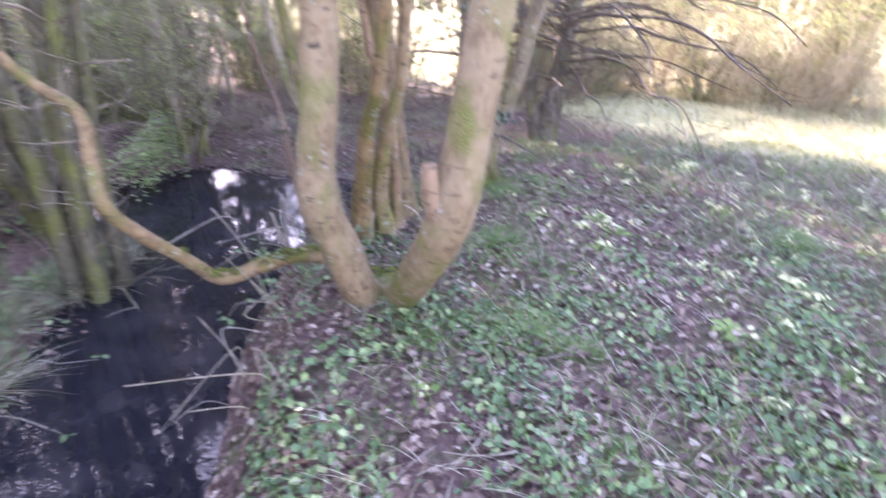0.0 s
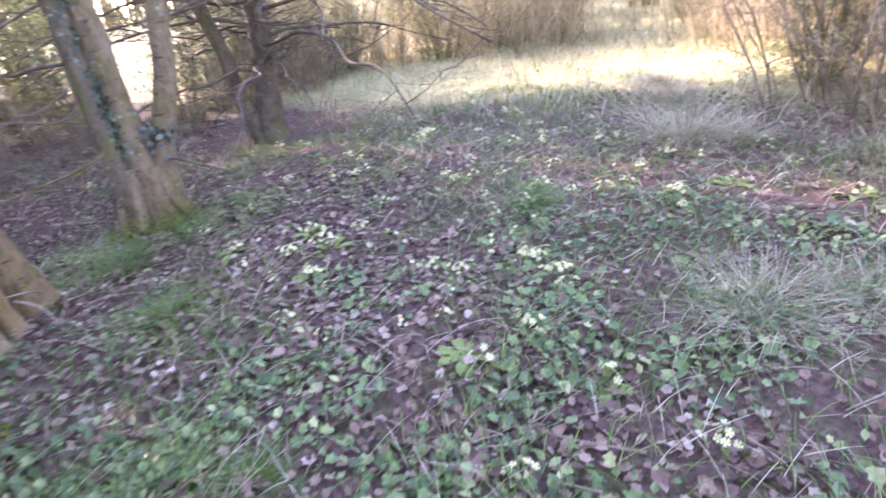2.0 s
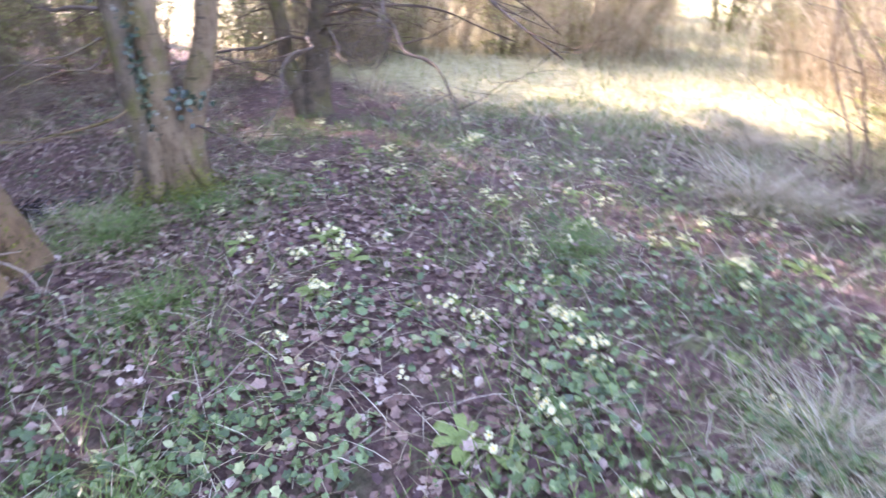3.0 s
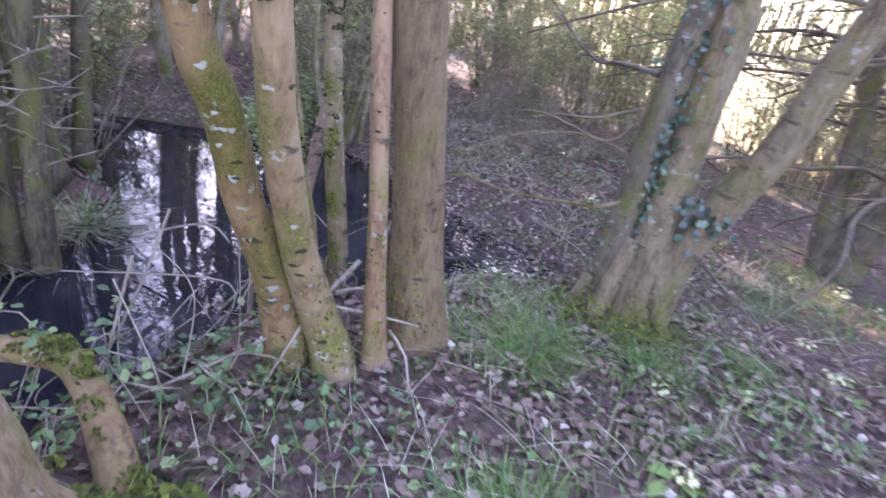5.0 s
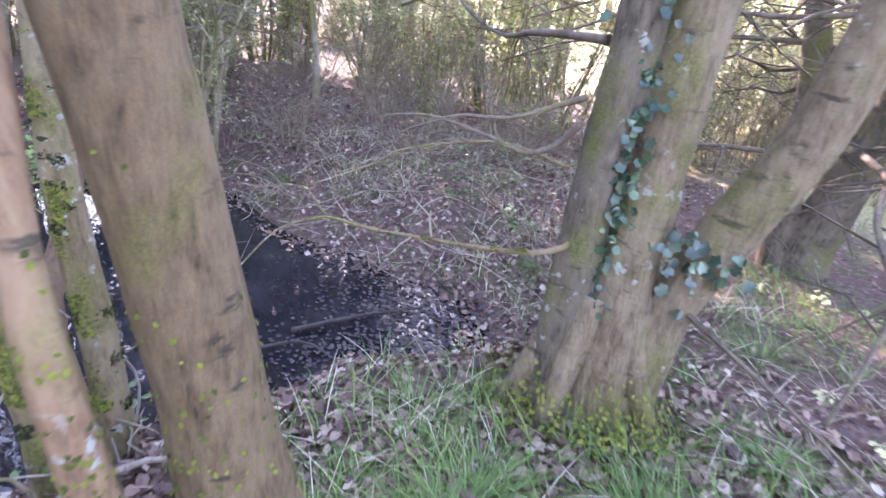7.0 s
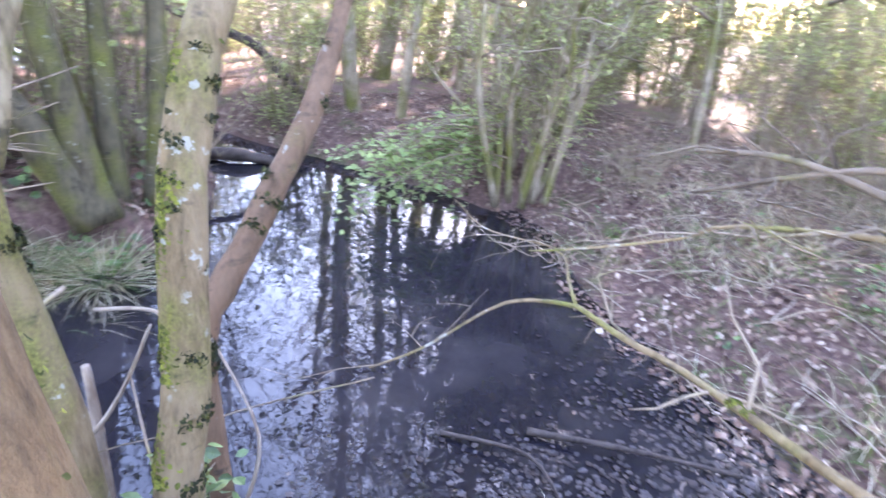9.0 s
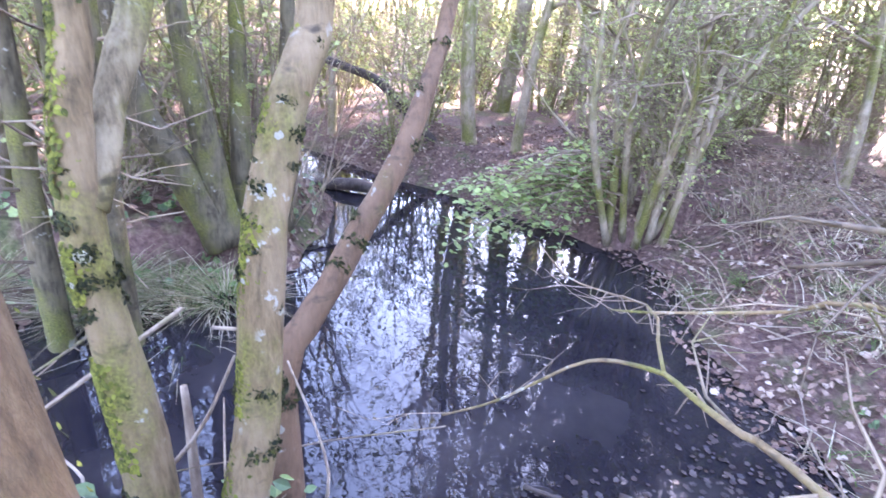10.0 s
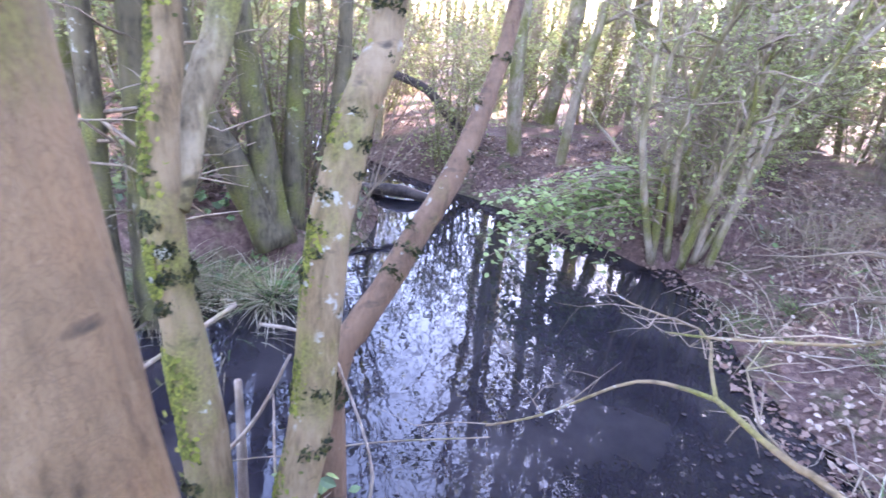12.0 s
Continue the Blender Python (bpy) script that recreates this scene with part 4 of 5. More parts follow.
for x, y, k, sz in ((-3.4, 2.2, 0, 0.8), (-3.5, 0.9, 1, 0.9), (-4.0, 2.0, 2, 0.8), (-3.6, 3.3, 1, 0.7), (-5.4, 5.6, 0, 0.8), (-6.2, 6.0, 2, 0.8), (-6.8, 4.4, 1, 1.2), (-7.4, 5.2, 2, 0.9), (-5.0, 3.8, 0, 0.7), (-1.6, 7.9, 1, 0.6), (-2.7, 7.6, 1, 0.6), (-0.8, 8.4, 1, 0.9), (0.2, 8.8, 1, 0.9), (-2.0, 9.4, 0, 0.9), (0.6, 9.3, 0, 0.9), (1.2, 9.7, 1, 1.1), (1.7, 10.3, 2, 0.8), (2.3, 9.7, 1, 1.0), (0.9, 10.9, 2, 0.9), (2.0, 11.6, 0, 1.2), (2.9, 10.5, 0, 1.0), (1.3, 12.0, 2, 1.1)):
    again(bushes[k], x, y, x * 91, sz)

# closing bands of distant wood
for name, x0, y0, x1, y1 in (("tree_line", -45, -40, -45, 60), ("tree_line", -45, 60, 50, 60), ("tree_line", 60, 50, 60, -40), ("tree_line", 50, -45, -45, -45)):
    s = Shape()
    n = 420
    for k in range(n):
        a = (k + r.random()) / n
        x, y = x0 + (x1 - x0) * a + r.gauss(0, 3), y0 + (y1 - y0) * a + r.gauss(0, 3)
        h = r.uniform(5, 11)
        tube(s, [(x, y, -0.3), (x + r.gauss(0, 0.3), y + r.gauss(0, 0.3), h * 0.5), (x + r.gauss(0, 0.6), y + r.gauss(0, 0.6), h)], [0.16, 0.11, 0.02], 4, 3)
        for m in range(16):
            q = Vector((x, y, h * r.uniform(0.12, 1)))
            e = q + Vector((r.gauss(0, 1.1), r.gauss(0, 1.1), r.uniform(0.1, 1.4)))
            tube(s, [q, e], [0.03, 0.008], 3, 9)
    tagged(part(name, s, BARK_FAR), "distant belt of bare woodland", "woodland", kind="stuff")


# ---- ground cover ----
def slope(x, y):
    e = 0.05
    return Vector((ground_z(x - e, y) - ground_z(x + e, y), ground_z(x, y - e) - ground_z(x, y + e), 2 * e)).normalized()


def density(x, y, scale, seed):
    return noise.noise(Vector((x * scale, y * scale, seed)))


r = random.Random(3)
litter, ivy, wet = Shape(), Shape(), Shape()


def lay(shape, x, y, size, form, lift=0.012, tilt=0.35):
    n = slope(x, y) + Vector((r.gauss(0, tilt), r.gauss(0, tilt), 0))
    leaf(shape, (x, y, ground_z(x, y) + lift + r.random() * 0.02), size, n, r.random() * 6.283, form, r.uniform(0.5, 3.0))


for k in range(20000):
    x, y = r.uniform(-1.6, 5.4), r.uniform(0.6, 8.8)
    if r.random() < 0.35:
        x, y = r.uniform(-1.4, 2.2), r.uniform(0.9, 5.5)
    if shore(x, y) > 0.02 and 0.819 * x + 0.574 * y < 6.9:
        lay(litter, x, y, r.uniform(0.028, 0.058) * (0.75 if y > 5.2 else 1.0), r.choice(("oval", "lobed", "lobed")))
for k in range(24000):
    x, y = r.uniform(-6.0, 0.8), r.uniform(4.0, 10.0)
    if shore(x, y) > 0.02:
        lay(litter, x, y, r.uniform(0.022, 0.052), r.choice(("oval", "oval", "lobed")), 0.012, 0.45)
for k in range(3000):
    x, y = r.uniform(-7, -2.2), r.uniform(1.0, 5.6)
    if shore(x, y) > 0.02:
        lay(litter, x, y, r.uniform(0.035, 0.07), "oval")
bed = tagged(part("leaf_litter", litter, LITTER, smooth=False), "brown and mauve dead leaves covering the ground", "leaf litter", kind="stuff")
for k in range(4500):   # sodden leaves in the shallows
    x, y = r.gauss(-0.62, 0.42), r.gauss(5.55, 0.5)
    d = shore(x, y)
    if -0.45 < d < 0.3 and r.random() < 0.75 + d * 1.4:
        z = max(WATER_Z + 0.004, ground_z(x, y) + 0.008)
        leaf(wet, (x, y, z), r.uniform(0.014, 0.034), (r.gauss(0, 0.08), r.gauss(0, 0.08), 1), r.random() * 6.283, "lobed", 0.6)
tagged(part("sodden_leaves", wet, WETLEAF, smooth=False), "black sodden leaves floating in the muddy shallows", "leaf litter", kind="stuff")
for k in range(29000):
    x, y = r.uniform(-1.1, 3.6), r.uniform(0.5, 4.6)
    near = 1.0 if y < 2.3 else max(0.05, 1.0 - (y - 2.3) * 0.75)
    if shore(x, y) > 0.25 and density(x, y, 1.9, 9) + 0.26 > r.random() * 0.75 and r.random() < near:
        lay(ivy, x, y, r.choice((0.018, 0.026, 0.034, 0.044, 0.054)) * r.uniform(0.85, 1.15), r.choice(("lobed", "lobed", "oval")), 0.03, 0.5)
for k in range(5200):
    x, y = r.uniform(-1.2, 3.2), r.uniform(3, 8)
    if shore(x, y) > 0.2 and density(x, y, 1.6, 19) > 0.3 and 0.819 * x + 0.574 * y < 6.4:
        lay(ivy, x, y, r.uniform(0.025, 0.05), "oval", 0.025, 0.4)
for k in range(1600):
    x, y = r.uniform(-5, -2.3), r.uniform(1.0, 5.4)
    if shore(x, y) > 0.1:
        lay(ivy, x, y, r.uniform(0.04, 0.07), "lobed", 0.05, 0.5)
tagged(part("ground_ivy", ivy, IVY, smooth=False), "low carpet of dark green ivy and herb leaves", "ground cover", kind="stuff")

# short grass: green in the wood's edge, straw on the meadow
green, straw = Shape(), Shape()
for k in range(17000):
    x, y = r.uniform(-0.6, 4.6), r.uniform(0.8, 7.0)
    if shore(x, y) > 0.3 and density(x, y, 1.2, 29) > r.uniform(-0.35, 0.3):
        blade(green, (x, y, ground_z(x, y)), r.uniform(0.07, 0.19), 0.005, r.uniform(0.1, 0.6), r.random() * 6.283)
for k in range(7000):
    x, y = r.uniform(2.2, 5.6), r.uniform(0.8, 7.0)
    if 5.0 + density(x, y, 0.8, 5) < 0.819 * x + 0.574 * y + r.random() * 1.6:
        blade(green if r.random() < 0.6 else straw, (x, y, ground_z(x, y)), r.uniform(0.06, 0.17), 0.005, r.uniform(0.2, 0.9), r.random() * 6.283, 0.9)
for k in range(15000):
    x, y = r.uniform(2.0, 12), r.uniform(1.2, 16)
    q = 0.819 * x + 0.574 * y
    if q > 5.7 and r.random() < (q - 5.4):
        blade(straw if r.random() < 0.75 else green, (x, y, ground_z(x, y)), r.uniform(0.08, 0.28), 0.008, r.uniform(0.1, 0.8), r.random() * 6.283)
for k in range(3200):
    x, y = r.uniform(-0.6, 4.0), r.uniform(0.8, 6.5)
    if shore(x, y) > 0.3:
        blade(straw, (x, y, ground_z(x, y) + 0.01), r.uniform(0.05, 0.14), 0.0035, r.uniform(0.9, 2.0), r.random() * 6.283, 0.9)
for k in range(9000):   # dead grass and thin shoots on the north bank
    x, y = r.uniform(-3.2, 1.2), r.uniform(5.9, 9.2)
    if shore(x, y) > 0.15 and density(x, y, 1.6, 41) > r.uniform(-0.1, 0.35):
        blade(straw if r.random() < 0.72 else green, (x, y, ground_z(x, y)), r.uniform(0.06, 0.2), 0.005, r.uniform(0.2, 1.2), r.random() * 6.283, 0.9)
tagged(part("meadow_grass", straw, STRAW, smooth=False), "dry pale straw grass lit by the sun", "grass", kind="stuff")
tagged(part("green_grass", green, GRASS, smooth=False), "thin green grass among the leaves", "grass", kind="stuff")


# ---- tufts, sedges, primroses ----
def tuft(name, label, n, length, width, mat, dead, seed, group, wide=0.05, swirl=0.5):
    q = random.Random(seed)
    ob = thing(name, label, "grass", group=group)
    a, b = Shape(), Shape()
    for k in range(n):
        u, rr = q.random() * 6.283, abs(q.gauss(0, wide))
        at = (math.cos(u) * rr, math.sin(u) * rr, -0.01)
        old = q.random() < dead
        blade(b if old else a, at, length * q.uniform(0.5, 1.1), width, q.uniform(0.05, 0.5) + (q.uniform(0.1, 0.9) if old else 0), u - math.pi / 2 + q.gauss(0, swirl), q.uniform(0.5, 1.3))
    tagged(part("foliage", a, mat, ob, smooth=False), kind="stuff")
    if b.v:
        tagged(part("dry_foliage", b, STRAW, ob, "dry straw blades", smooth=False), kind="stuff")
    return ob


g1 = tuft("grass_tuft", "fresh green grass tuft among dead leaves", 150, 0.22, 0.004, GRASS, 0.12, 1, "grass tufts")
g2 = tuft("grass_tuft", "large arching tuft of dry straw and green grass", 700, 0.27, 0.0035, GRASS, 0.8, 2, "grass tufts", 0.14, 2.6)
g4 = tuft("grass_tuft", "lush soft clump of bright green grass", 420, 0.21, 0.0045, LUSH, 0.04, 5, "grass tufts", 0.09, 1.2)
g5 = tuft("grass_tuft", "tall pale dry grass clump at the meadow edge", 420, 0.5, 0.005, STRAW, 0.3, 6, "grass tufts", 0.1, 1.0)
g3 = tuft("sedge_tuft", "drooping sedge tuft on the far bank", 380, 0.38, 0.005, GRASS, 0.66, 3, "sedges", 0.07, 0.8)
placed(g1, 0.05, 4.18), placed(g4, 0.43, 3.38), placed(g5, 4.03, 3.63), placed(g2, 2.72, 1.85), placed(g3, -2.62, 3.78)
for x, y, sz in ((-2.3, 7.0, 0.8), (-1.9, 7.35, 0.7), (-0.1, 6.5, 0.8), (0.1, 7.2, 0.7), (-1.6, 6.9, 0.6), (0.48, 4.72, 1.1), (-0.17, 4.6, 1.0), (0.82, 4.9, 0.8), (2.7, 3.62, 1.0), (0.4, 3.51, 0.8), (0.12, 4.37, 0.9), (0.31, 3.35, 0.9), (-0.1, 4.45, 0.8), (0.02, 4.75, 0.9), (0.62, 4.62, 0.7), (1.2, 4.1, 0.6), (0.72, 5.3, 0.9), (-0.35, 6.9, 0.8), (-0.9, 7.1, 0.8), (-1.3, 7.5, 0.9), (-0.6, 7.6, 0.8), (1.0, 5.6, 0.9), (2.0, 5.4, 0.8)):
    again(g1, x, y, x * 300, sz)
for x, y, sz in ((0.1, 4.3, 1.1), (0.45, 2.16, 1.0), (0.67, 2.05, 0.8), (0.11, 4.12, 0.9), (-0.19, 4.21, 0.7), (-0.22, 4.02, 0.8), (0.56, 4.5, 0.9), (0.94, 4.89, 0.8), (0.84, 4.17, 0.6), (2.57, 3.35, 1.0), (0.05, 2.35, 0.8), (-0.1, 2.1, 0.7)):
    again(g4, x, y, x * 300, sz)
for x, y, sz in ((4.3, 3.4, 0.7), (4.9, 4.6, 0.8)):
    again(g5, x, y, x * 300, sz)
for x, y, sz in ((3.95, 3.5, 0.9), (3.1, 1.7, 0.8), (4.7, 4.4, 0.8), (5.2, 5.2, 0.7), (4.6, 2.6, 0.8), (3.4, 6.8, 0.7)):
    again(g2, x, y, x * 300, sz)
for x, y, sz in ((-2.85, 3.98, 0.9), (-2.95, 3.7, 0.8), (-2.8, 3.4, 0.8), (-3.0, 3.4, 0.9), (-2.9, 2.8, 0.9), (-2.7, 2.2, 1.0), (-2.75, 1.6, 1.0)):
    again(g3, x, y, x * 300, sz)


def primrose(flowers, seed):
    q = random.Random(seed)
    ob = thing("primrose", "primrose plant with pale yellow flowers and crinkled leaves" if flowers else "leafy green primrose rosette without flowers", "flower", group="primroses")
    for k in range(11):
        lv = Shape()
        a, n = k * 2.4 + q.gauss(0, 0.2), q.uniform(0.085, 0.15)
        out, side = Vector((math.cos(a), math.sin(a), 0)), Vector((-math.sin(a), math.cos(a), 0))
        rise = q.uniform(0.25, 0.8)
        verts = []
        for s, w in ((0.1, 0.16), (0.4, 0.26), (0.7, 0.34), (0.9, 0.24)):
            c = out * n * s + Vector((0, 0, n * (rise * s - 0.45 * s * s) + 0.01))
            verts += [c - side * n * w * 0.6 + Vector((0, 0, n * 0.05)), c, c + side * n * w * 0.6 + Vector((0, 0, n * 0.05))]
        verts.append(out * n + Vector((0, 0, n * (rise - 0.5))))
        faces = [f for i in range(3) for f in ((3 * i, 3 * i + 1, 3 * i + 4, 3 * i + 3), (3 * i + 1, 3 * i + 2, 3 * i + 5, 3 * i + 4))]
        lv.add(verts, faces + [(9, 10, 12), (10, 11, 12)])
        part("leaf", lv, PRIM, ob)
    for k in range(flowers):
        fl, ey, st = Shape(), Shape(), Shape()
        a, d, h = q.random() * 6.283, q.uniform(0.01, 0.075), q.uniform(0.06, 0.11)
        c = Vector((math.cos(a) * d, math.sin(a) * d, h))
        tube(st, [(0, 0, 0), c * 0.6 + Vector((0, 0, 0.015)), c], [0.0018, 0.0015, 0.0015], 3, 0.03)
        m = turn_to((math.cos(a) * 0.6 + q.gauss(0, 0.2), math.sin(a) * 0.6 + q.gauss(0, 0.2), 0.9), q.random() * 6)
        verts, faces = [c.copy()], []
        for i in range(5):
            u = i * 1.2566
            for du, rr, z in ((-0.5, 0.011, 0.001), (-0.34, 0.018, 0.004), (0, 0.0155, 0.002), (0.34, 0.018, 0.004), (0.5, 0.011, 0.001)):
                verts.append(c + m @ Vector((math.cos(u + du) * rr, math.sin(u + du) * rr, z)))
            faces += [(0, 1 + 5 * i + j, 2 + 5 * i + j) for j in range(4)]
        fl.add(verts, faces)
        ey.add([c + m @ Vector((math.cos(i * 1.047) * 0.0045, math.sin(i * 1.047) * 0.0045, 0.0025)) for i in range(6)], [(0, 1, 2, 3, 4, 5)])
        bloom = part("flower", fl, PETAL, ob, "pale yellow five-petalled flower", smooth=False)
        part("flower_eye", ey, EYE_YELLOW, bloom, smooth=False)
        part("stalk", st, PRIM, bloom)
    return ob


prims = [primrose(8, 1), primrose(4, 2), primrose(12, 3), primrose(0, 4)]
spots = [(0.78, 3.9), (1.25, 3.9), (1.14, 3.32), (1.54, 2.2), (1.87, 2.27), (1.75, 3.02), (2.74, 2.03), (2.06, 1.46), (2.36, 3.48), (1.96, 4.61), (2.72, 5.48), (3.44, 4.64), (3.06, 3.27), (3.31, 2.91), (4.14, 2.82), (3.84, 2.04), (2.19, 2.53), (1.93, 1.84), (1.32, 3.6), (1.82, 4.84), (0.64, 4.38), (0.97, 4.65), (0.57, 5.88), (-0.1, 1.66), (0.55, 1.48), (1.44, 1.63), (1.6, 1.25), (1.79, 1.3), (1.33, 3.84), (1.2, 4.0), (-0.3, 6.9), (-0.74, 7.5), (-0.46, 7.05), (0.83, 3.69), (1.34, 3.7), (1.25, 3.74), (1.19, 3.14), (1.6, 2.51), (1.62, 2.17), (2.31, 3.41), (1.87, 2.19), (1.84, 2.87), (2.28, 3.02), (2.16, 2.42), (3.18, 2.74), (2.63, 1.9), (2.68, 5.61), (3.29, 4.36), (3.62, 2.79), (3.99, 2.32), (4.27, 3.42), (3.09, 1.67), (2.07, 1.44), (1.94, 4.28), (3.23, 3.32), (2.73, 2.32), (1.54, 1.57)]
for k in range(120):
    x, y = r.uniform(0.9, 4.6), r.uniform(2.6, 6.6)
    if 0.819 * x + 0.574 * y < 6.2 and math.hypot(x - 0.5, y - 5.0) > 0.6:
        spots.append((x, y))
for k, (x, y) in enumerate(spots):
    kind = k % 4 if k < 4 else r.choices((0, 1, 2, 3), (5, 5, 3, 2 if k > 33 else 0.2))[0]
    if k < 4:
        placed(prims[k], x, y, k * 70, 0.85, 0.0)
    else:
        again(prims[kind], x, y, r.uniform(0, 360), r.uniform(0.6, 1.0))


# ---- sticks and twigs on the ground and in the water ----
def stick(pts, w, mat=None, label="pale dead stick lying on the leaves", seed=0.0, group="sticks"):
    s = Shape()
    tube(s, pts, [w * (1 - 0.55 * i / (len(pts) - 1)) for i in range(len(pts))], 6, 0.05, 0.2, seed)
    return tagged(part("stick", s, mat or DEADWOOD), label, "stick", group)


stick([(-0.65, 3.4, 0.29), (-0.5, 3.58, 0.24), (-0.4, 3.7, 0.2), (-0.25, 3.85, 0.14)], 0.009, label="straight pale stick wedged across the stems")
stick([(-0.5, 3.76, 0.36), (-0.57, 3.5, 0.17), (-0.72, 3.25, 0.03), (-0.85, 3.03, -0.06)], 0.010, label="long dead stick leaning against the stems")
stick([(-0.5, 3.5, 0.24), (-0.53, 3.4, 0.08), (-0.55, 3.3, -0.06)], 0.008, label="short dead stick leaning at the stem's foot")
stick([(-0.3, 3.72, 0.16), (-0.2, 3.7, 0.1), (-0.14, 3.66, -0.02)], 0.007, label="bent pale twig at the stem's foot")
stick([(-1.85, 3.9, 0.05), (-1.5, 3.5, -0.1), (-1.2, 3.05, -0.32)], 0.009, BARK_TWIG, label="long dead stick leaning over the water")
stick([(-1.2, 3.3, 0.25), (-1.05, 3.1, 0.0), (-0.95, 2.95, -0.2)], 0.007, BARK_TWIG, label="dead stick standing in brambles")
stick([(-1.12, 5.30, -0.43), (-0.85, 5.6, -0.41), (-0.62, 5.9, -0.44)], 0.014, WETWOOD, "dark wet branch lying in the shallows")
stick([(-1.25, 5.0, -0.44), (-1.0, 5.2, -0.4), (-0.8, 5.2, -0.44)], 0.010, WETWOOD, "dark wet twig in the shallows")
stick([(-1.3, 3.95, -0.5), (-1.3, 3.96, -0.2), (-1.29, 3.96, 0.12)], 0.022, label="broken pale stake standing in the mud")
stick([(-1.35, 3.8, -0.3), (-1.15, 4.0, 0.08), (-1.1, 4.1, 0.32)], 0.007, label="thin pale twig rising from the water")
stick([(-2.3, 3.95, -0.3), (-1.9, 4.15, -0.12), (-1.75, 4.2, -0.2)], 0.009, label="pale stick reaching over the water")
stick([(-0.75, 3.95, 0.02), (-0.68, 4.02, 0.05), (-0.6, 4.08, 0.04)], 0.012, label="broken pale stick end by the stems")
for k in range(90):
    x, y = r.uniform(-0.7, 3.2), r.uniform(0.8, 5.6)
    if shore(x, y) < 0.2 or math.hypot(x - 0.28, y - 5.03) < 0.5:
        continue
    a, n = r.random() * 6.283, r.uniform(0.1, 0.4)
    pts = []
    for i in range(4):
        px, py = x + math.cos(a) * n * (i / 3 - 0.5), y + math.sin(a) * n * (i / 3 - 0.5)
        pts.append((px + r.gauss(0, 0.008), py + r.gauss(0, 0.008), ground_z(px, py) + 0.03 + r.uniform(0, 0.015)))
    stick(pts, r.uniform(0.003, 0.0065), DEADWOOD if r.random() < 0.7 else BARK_TWIG, seed=k)
for k in range(40):   # roots and dead stems at the water's edge
    y = r.uniform(1.6, 4.3)
    x = r.uniform(-1.3, -0.5)
    if 0.0 < shore(x, y) < 0.6:
        z = ground_z(x, y)
        stick([(x, y, z - 0.01), (x + r.gauss(0, 0.12), y + r.gauss(0, 0.12), z + r.uniform(0.1, 0.3)), (x + r.gauss(-0.1, 0.25), y + r.gauss(0, 0.25), z + r.uniform(0.05, 0.5))], r.uniform(0.003, 0.006), BARK_TWIG if r.random() < 0.5 else DEADWOOD, "thin dead bramble stem at the water's edge", k, "bramble stems")

for k in range(150):   # fallen twigs on the north bank
    x, y = r.uniform(-3.4, 0.4), r.uniform(6.0, 8.8)
    if shore(x, y) > 0.12:
        a, n = r.random() * 6.283, r.uniform(0.12, 0.5)
        pts = [(x + math.cos(a) * n * f + r.gauss(0, 0.012), y + math.sin(a) * n * f + r.gauss(0, 0.012), 0) for f in (0, 0.35, 0.7, 1.0)]
        stick([(px, py, ground_z(px, py) + 0.03 + r.uniform(0, 0.025)) for px, py, _ in pts], r.uniform(0.0025, 0.006), DEADWOOD if r.random() < 0.45 else BARK_TWIG, "thin fallen twig on dead leaves", k, "fallen twigs")

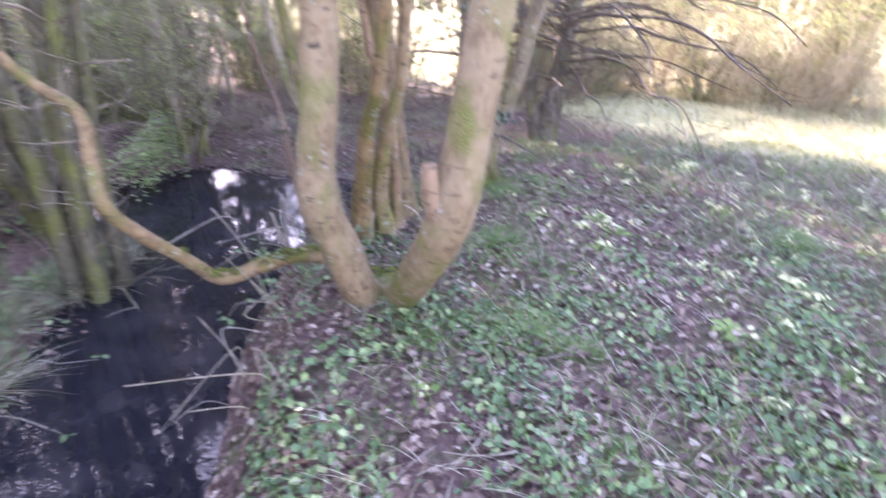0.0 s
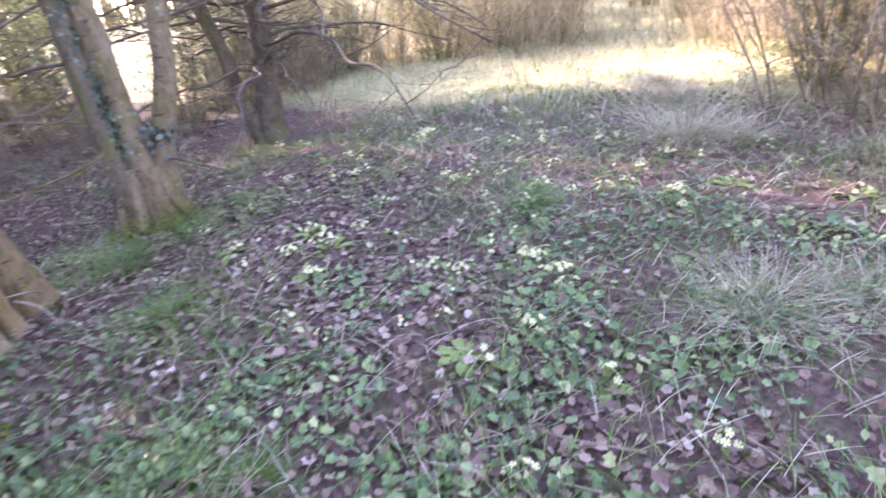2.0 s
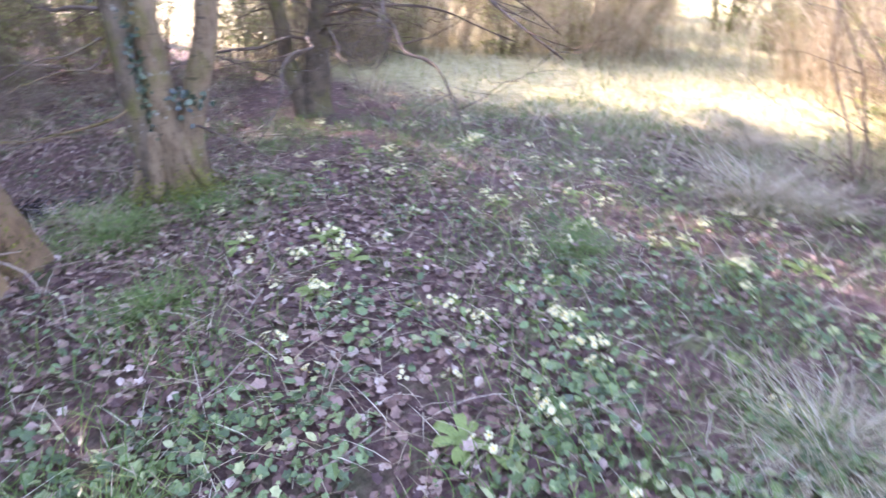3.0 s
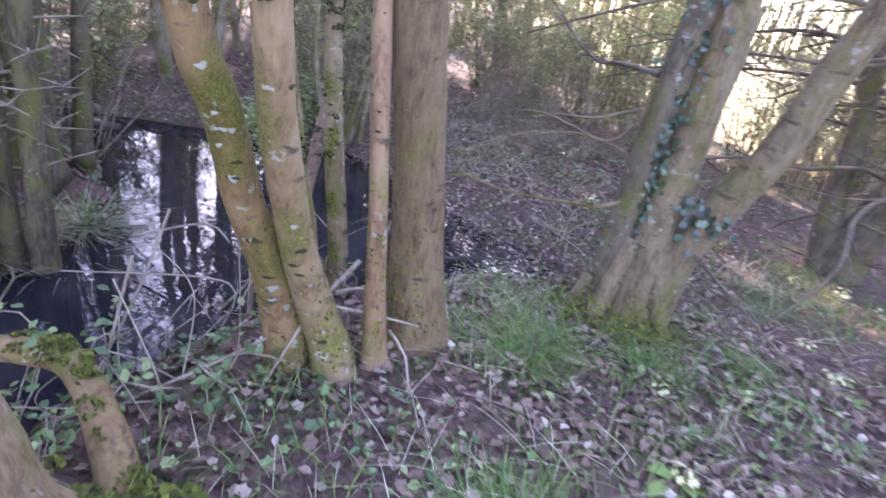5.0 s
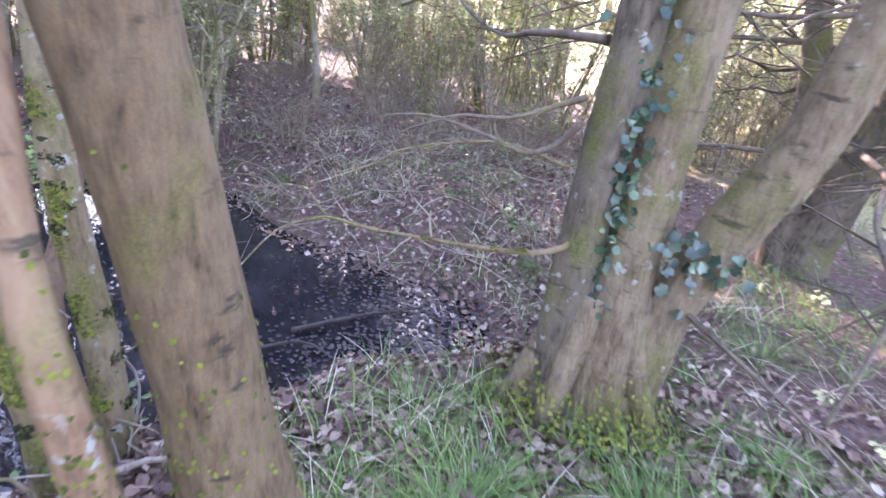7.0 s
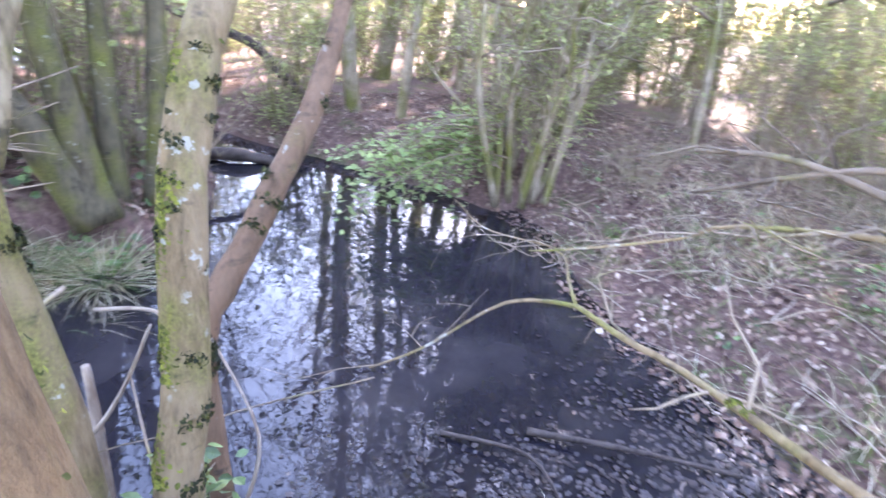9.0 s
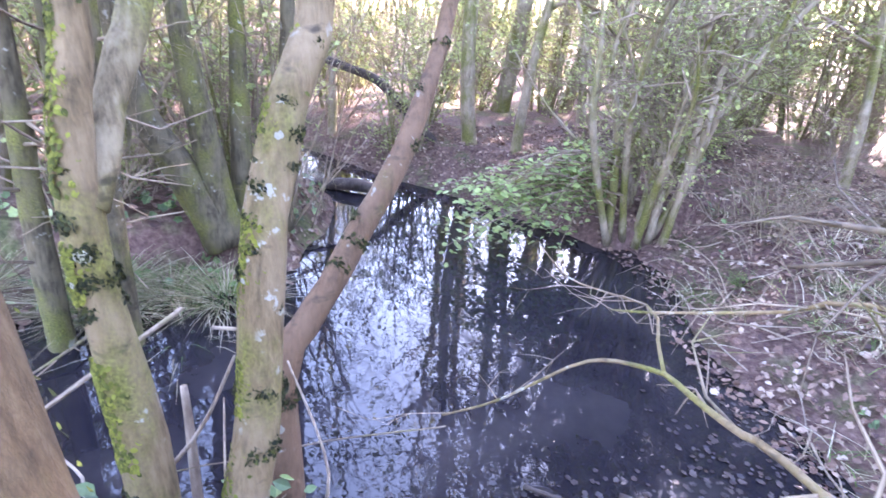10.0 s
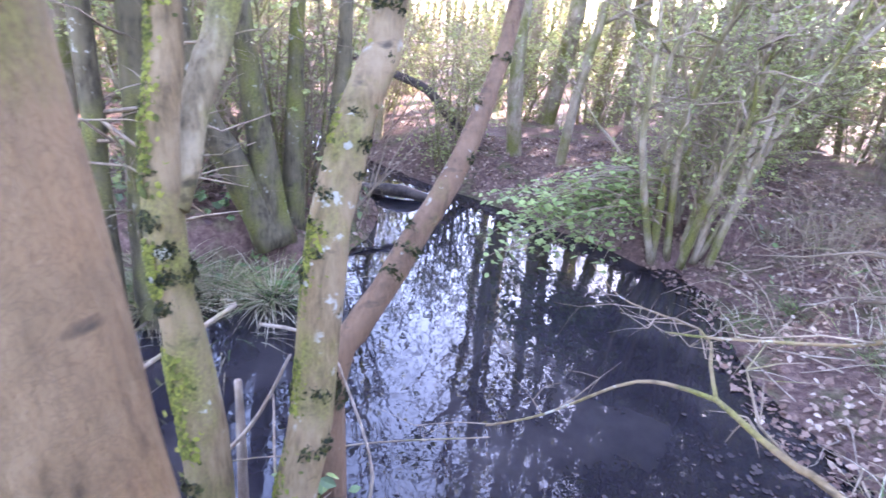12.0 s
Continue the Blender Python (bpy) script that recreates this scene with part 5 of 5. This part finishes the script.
# brambles: arching stems with leaves, by the stems' foot and on the far bank
def bramble(name, label, x, y, n, length, seed, leafy_n, mat, group):
    q = random.Random(seed)
    ob = thing(name, label, "bramble", (x, y, ground_z(x, y)), group)
    green = Shape()
    for k in range(n):
        a, ln = q.random() * 6.283, length * q.uniform(0.5, 1.1)
        way = Vector((math.cos(a), math.sin(a), 0))
        root = way * q.uniform(0, 0.1)
        pts = [root + way * ln * f + Vector((q.gauss(0, 0.02), q.gauss(0, 0.02), ln * (1.5 * f - 1.35 * f * f) * q.uniform(0.8, 1.1))) for f in (0, 0.25, 0.5, 0.75, 1.0)]
        _, line, _ = stem(ob, "stem", pts, [0.004, 0.0035, 0.003, 0.0025, 0.001], mat, 5, 0.1, k, step=0.06)
        for _ in range(leafy_n):
            c = line[q.randrange(1, len(line))]
            for _ in range(3):
                leaf(green, c + Vector((q.gauss(0, 0.025), q.gauss(0, 0.025), q.gauss(0.01, 0.015))), q.uniform(0.03, 0.055), (q.gauss(0, 0.4), q.gauss(0, 0.4), 1), q.random() * 6)
    if green.v:
        tagged(part("foliage", green, IVY, ob, "dark green bramble leaves", smooth=False), kind="stuff")
    return ob


for k, (x, y, n, ln) in enumerate(((-0.95, 3.05, 6, 0.5), (-1.05, 2.75, 6, 0.5), (-0.8, 3.25, 5, 0.4), (-1.1, 3.35, 5, 0.45), (-0.9, 2.45, 5, 0.4), (-0.75, 4.0, 4, 0.3), (-2.5, 1.9, 8, 0.7), (-2.6, 1.2, 8, 0.7))):
    bramble("bramble", "tangled bramble with green leaves and tan stems on the bank", x, y, n, ln, k, 4, DEADWOOD, "brambles")
for k in range(26):
    x, y = r.uniform(-3.2, 0.1), r.uniform(6.5, 9.0)
    if shore(x, y) > 0.25:
        bramble("bramble", "bare arching bramble stems over dead leaves", x, y, 5, r.uniform(0.4, 0.9), 50 + k, 1 if k % 3 == 0 else 0, BARK_TWIG, "bare brambles")

# the single dead leaves nearest to the walked line
one = []
for form in ("lobed", "lobed", "oval"):
    s = Shape()
    leaf(s, (0, 0, 0), 1.0, (0, 0, 1), 0, form, R.uniform(0.8, 2.2))
    one.append(s.mesh("leaf", LITTER_ONE, False))
for k in range(260):
    x, y = r.uniform(-0.3, 2.4), r.uniform(1.4, 4.9)
    if shore(x, y) > 0.3:
        ob = new("leaf", one[k % 3])
        n = slope(x, y) + Vector((r.gauss(0, 0.25), r.gauss(0, 0.25), 0))
        size = r.uniform(0.04, 0.07)
        ob.matrix_basis = Matrix.Translation((x, y, ground_z(x, y) + 0.035)) @ turn_to(n, r.random() * 6.283).to_4x4() @ Matrix.Diagonal((size, size, size, 1))
        ob.parent = bed
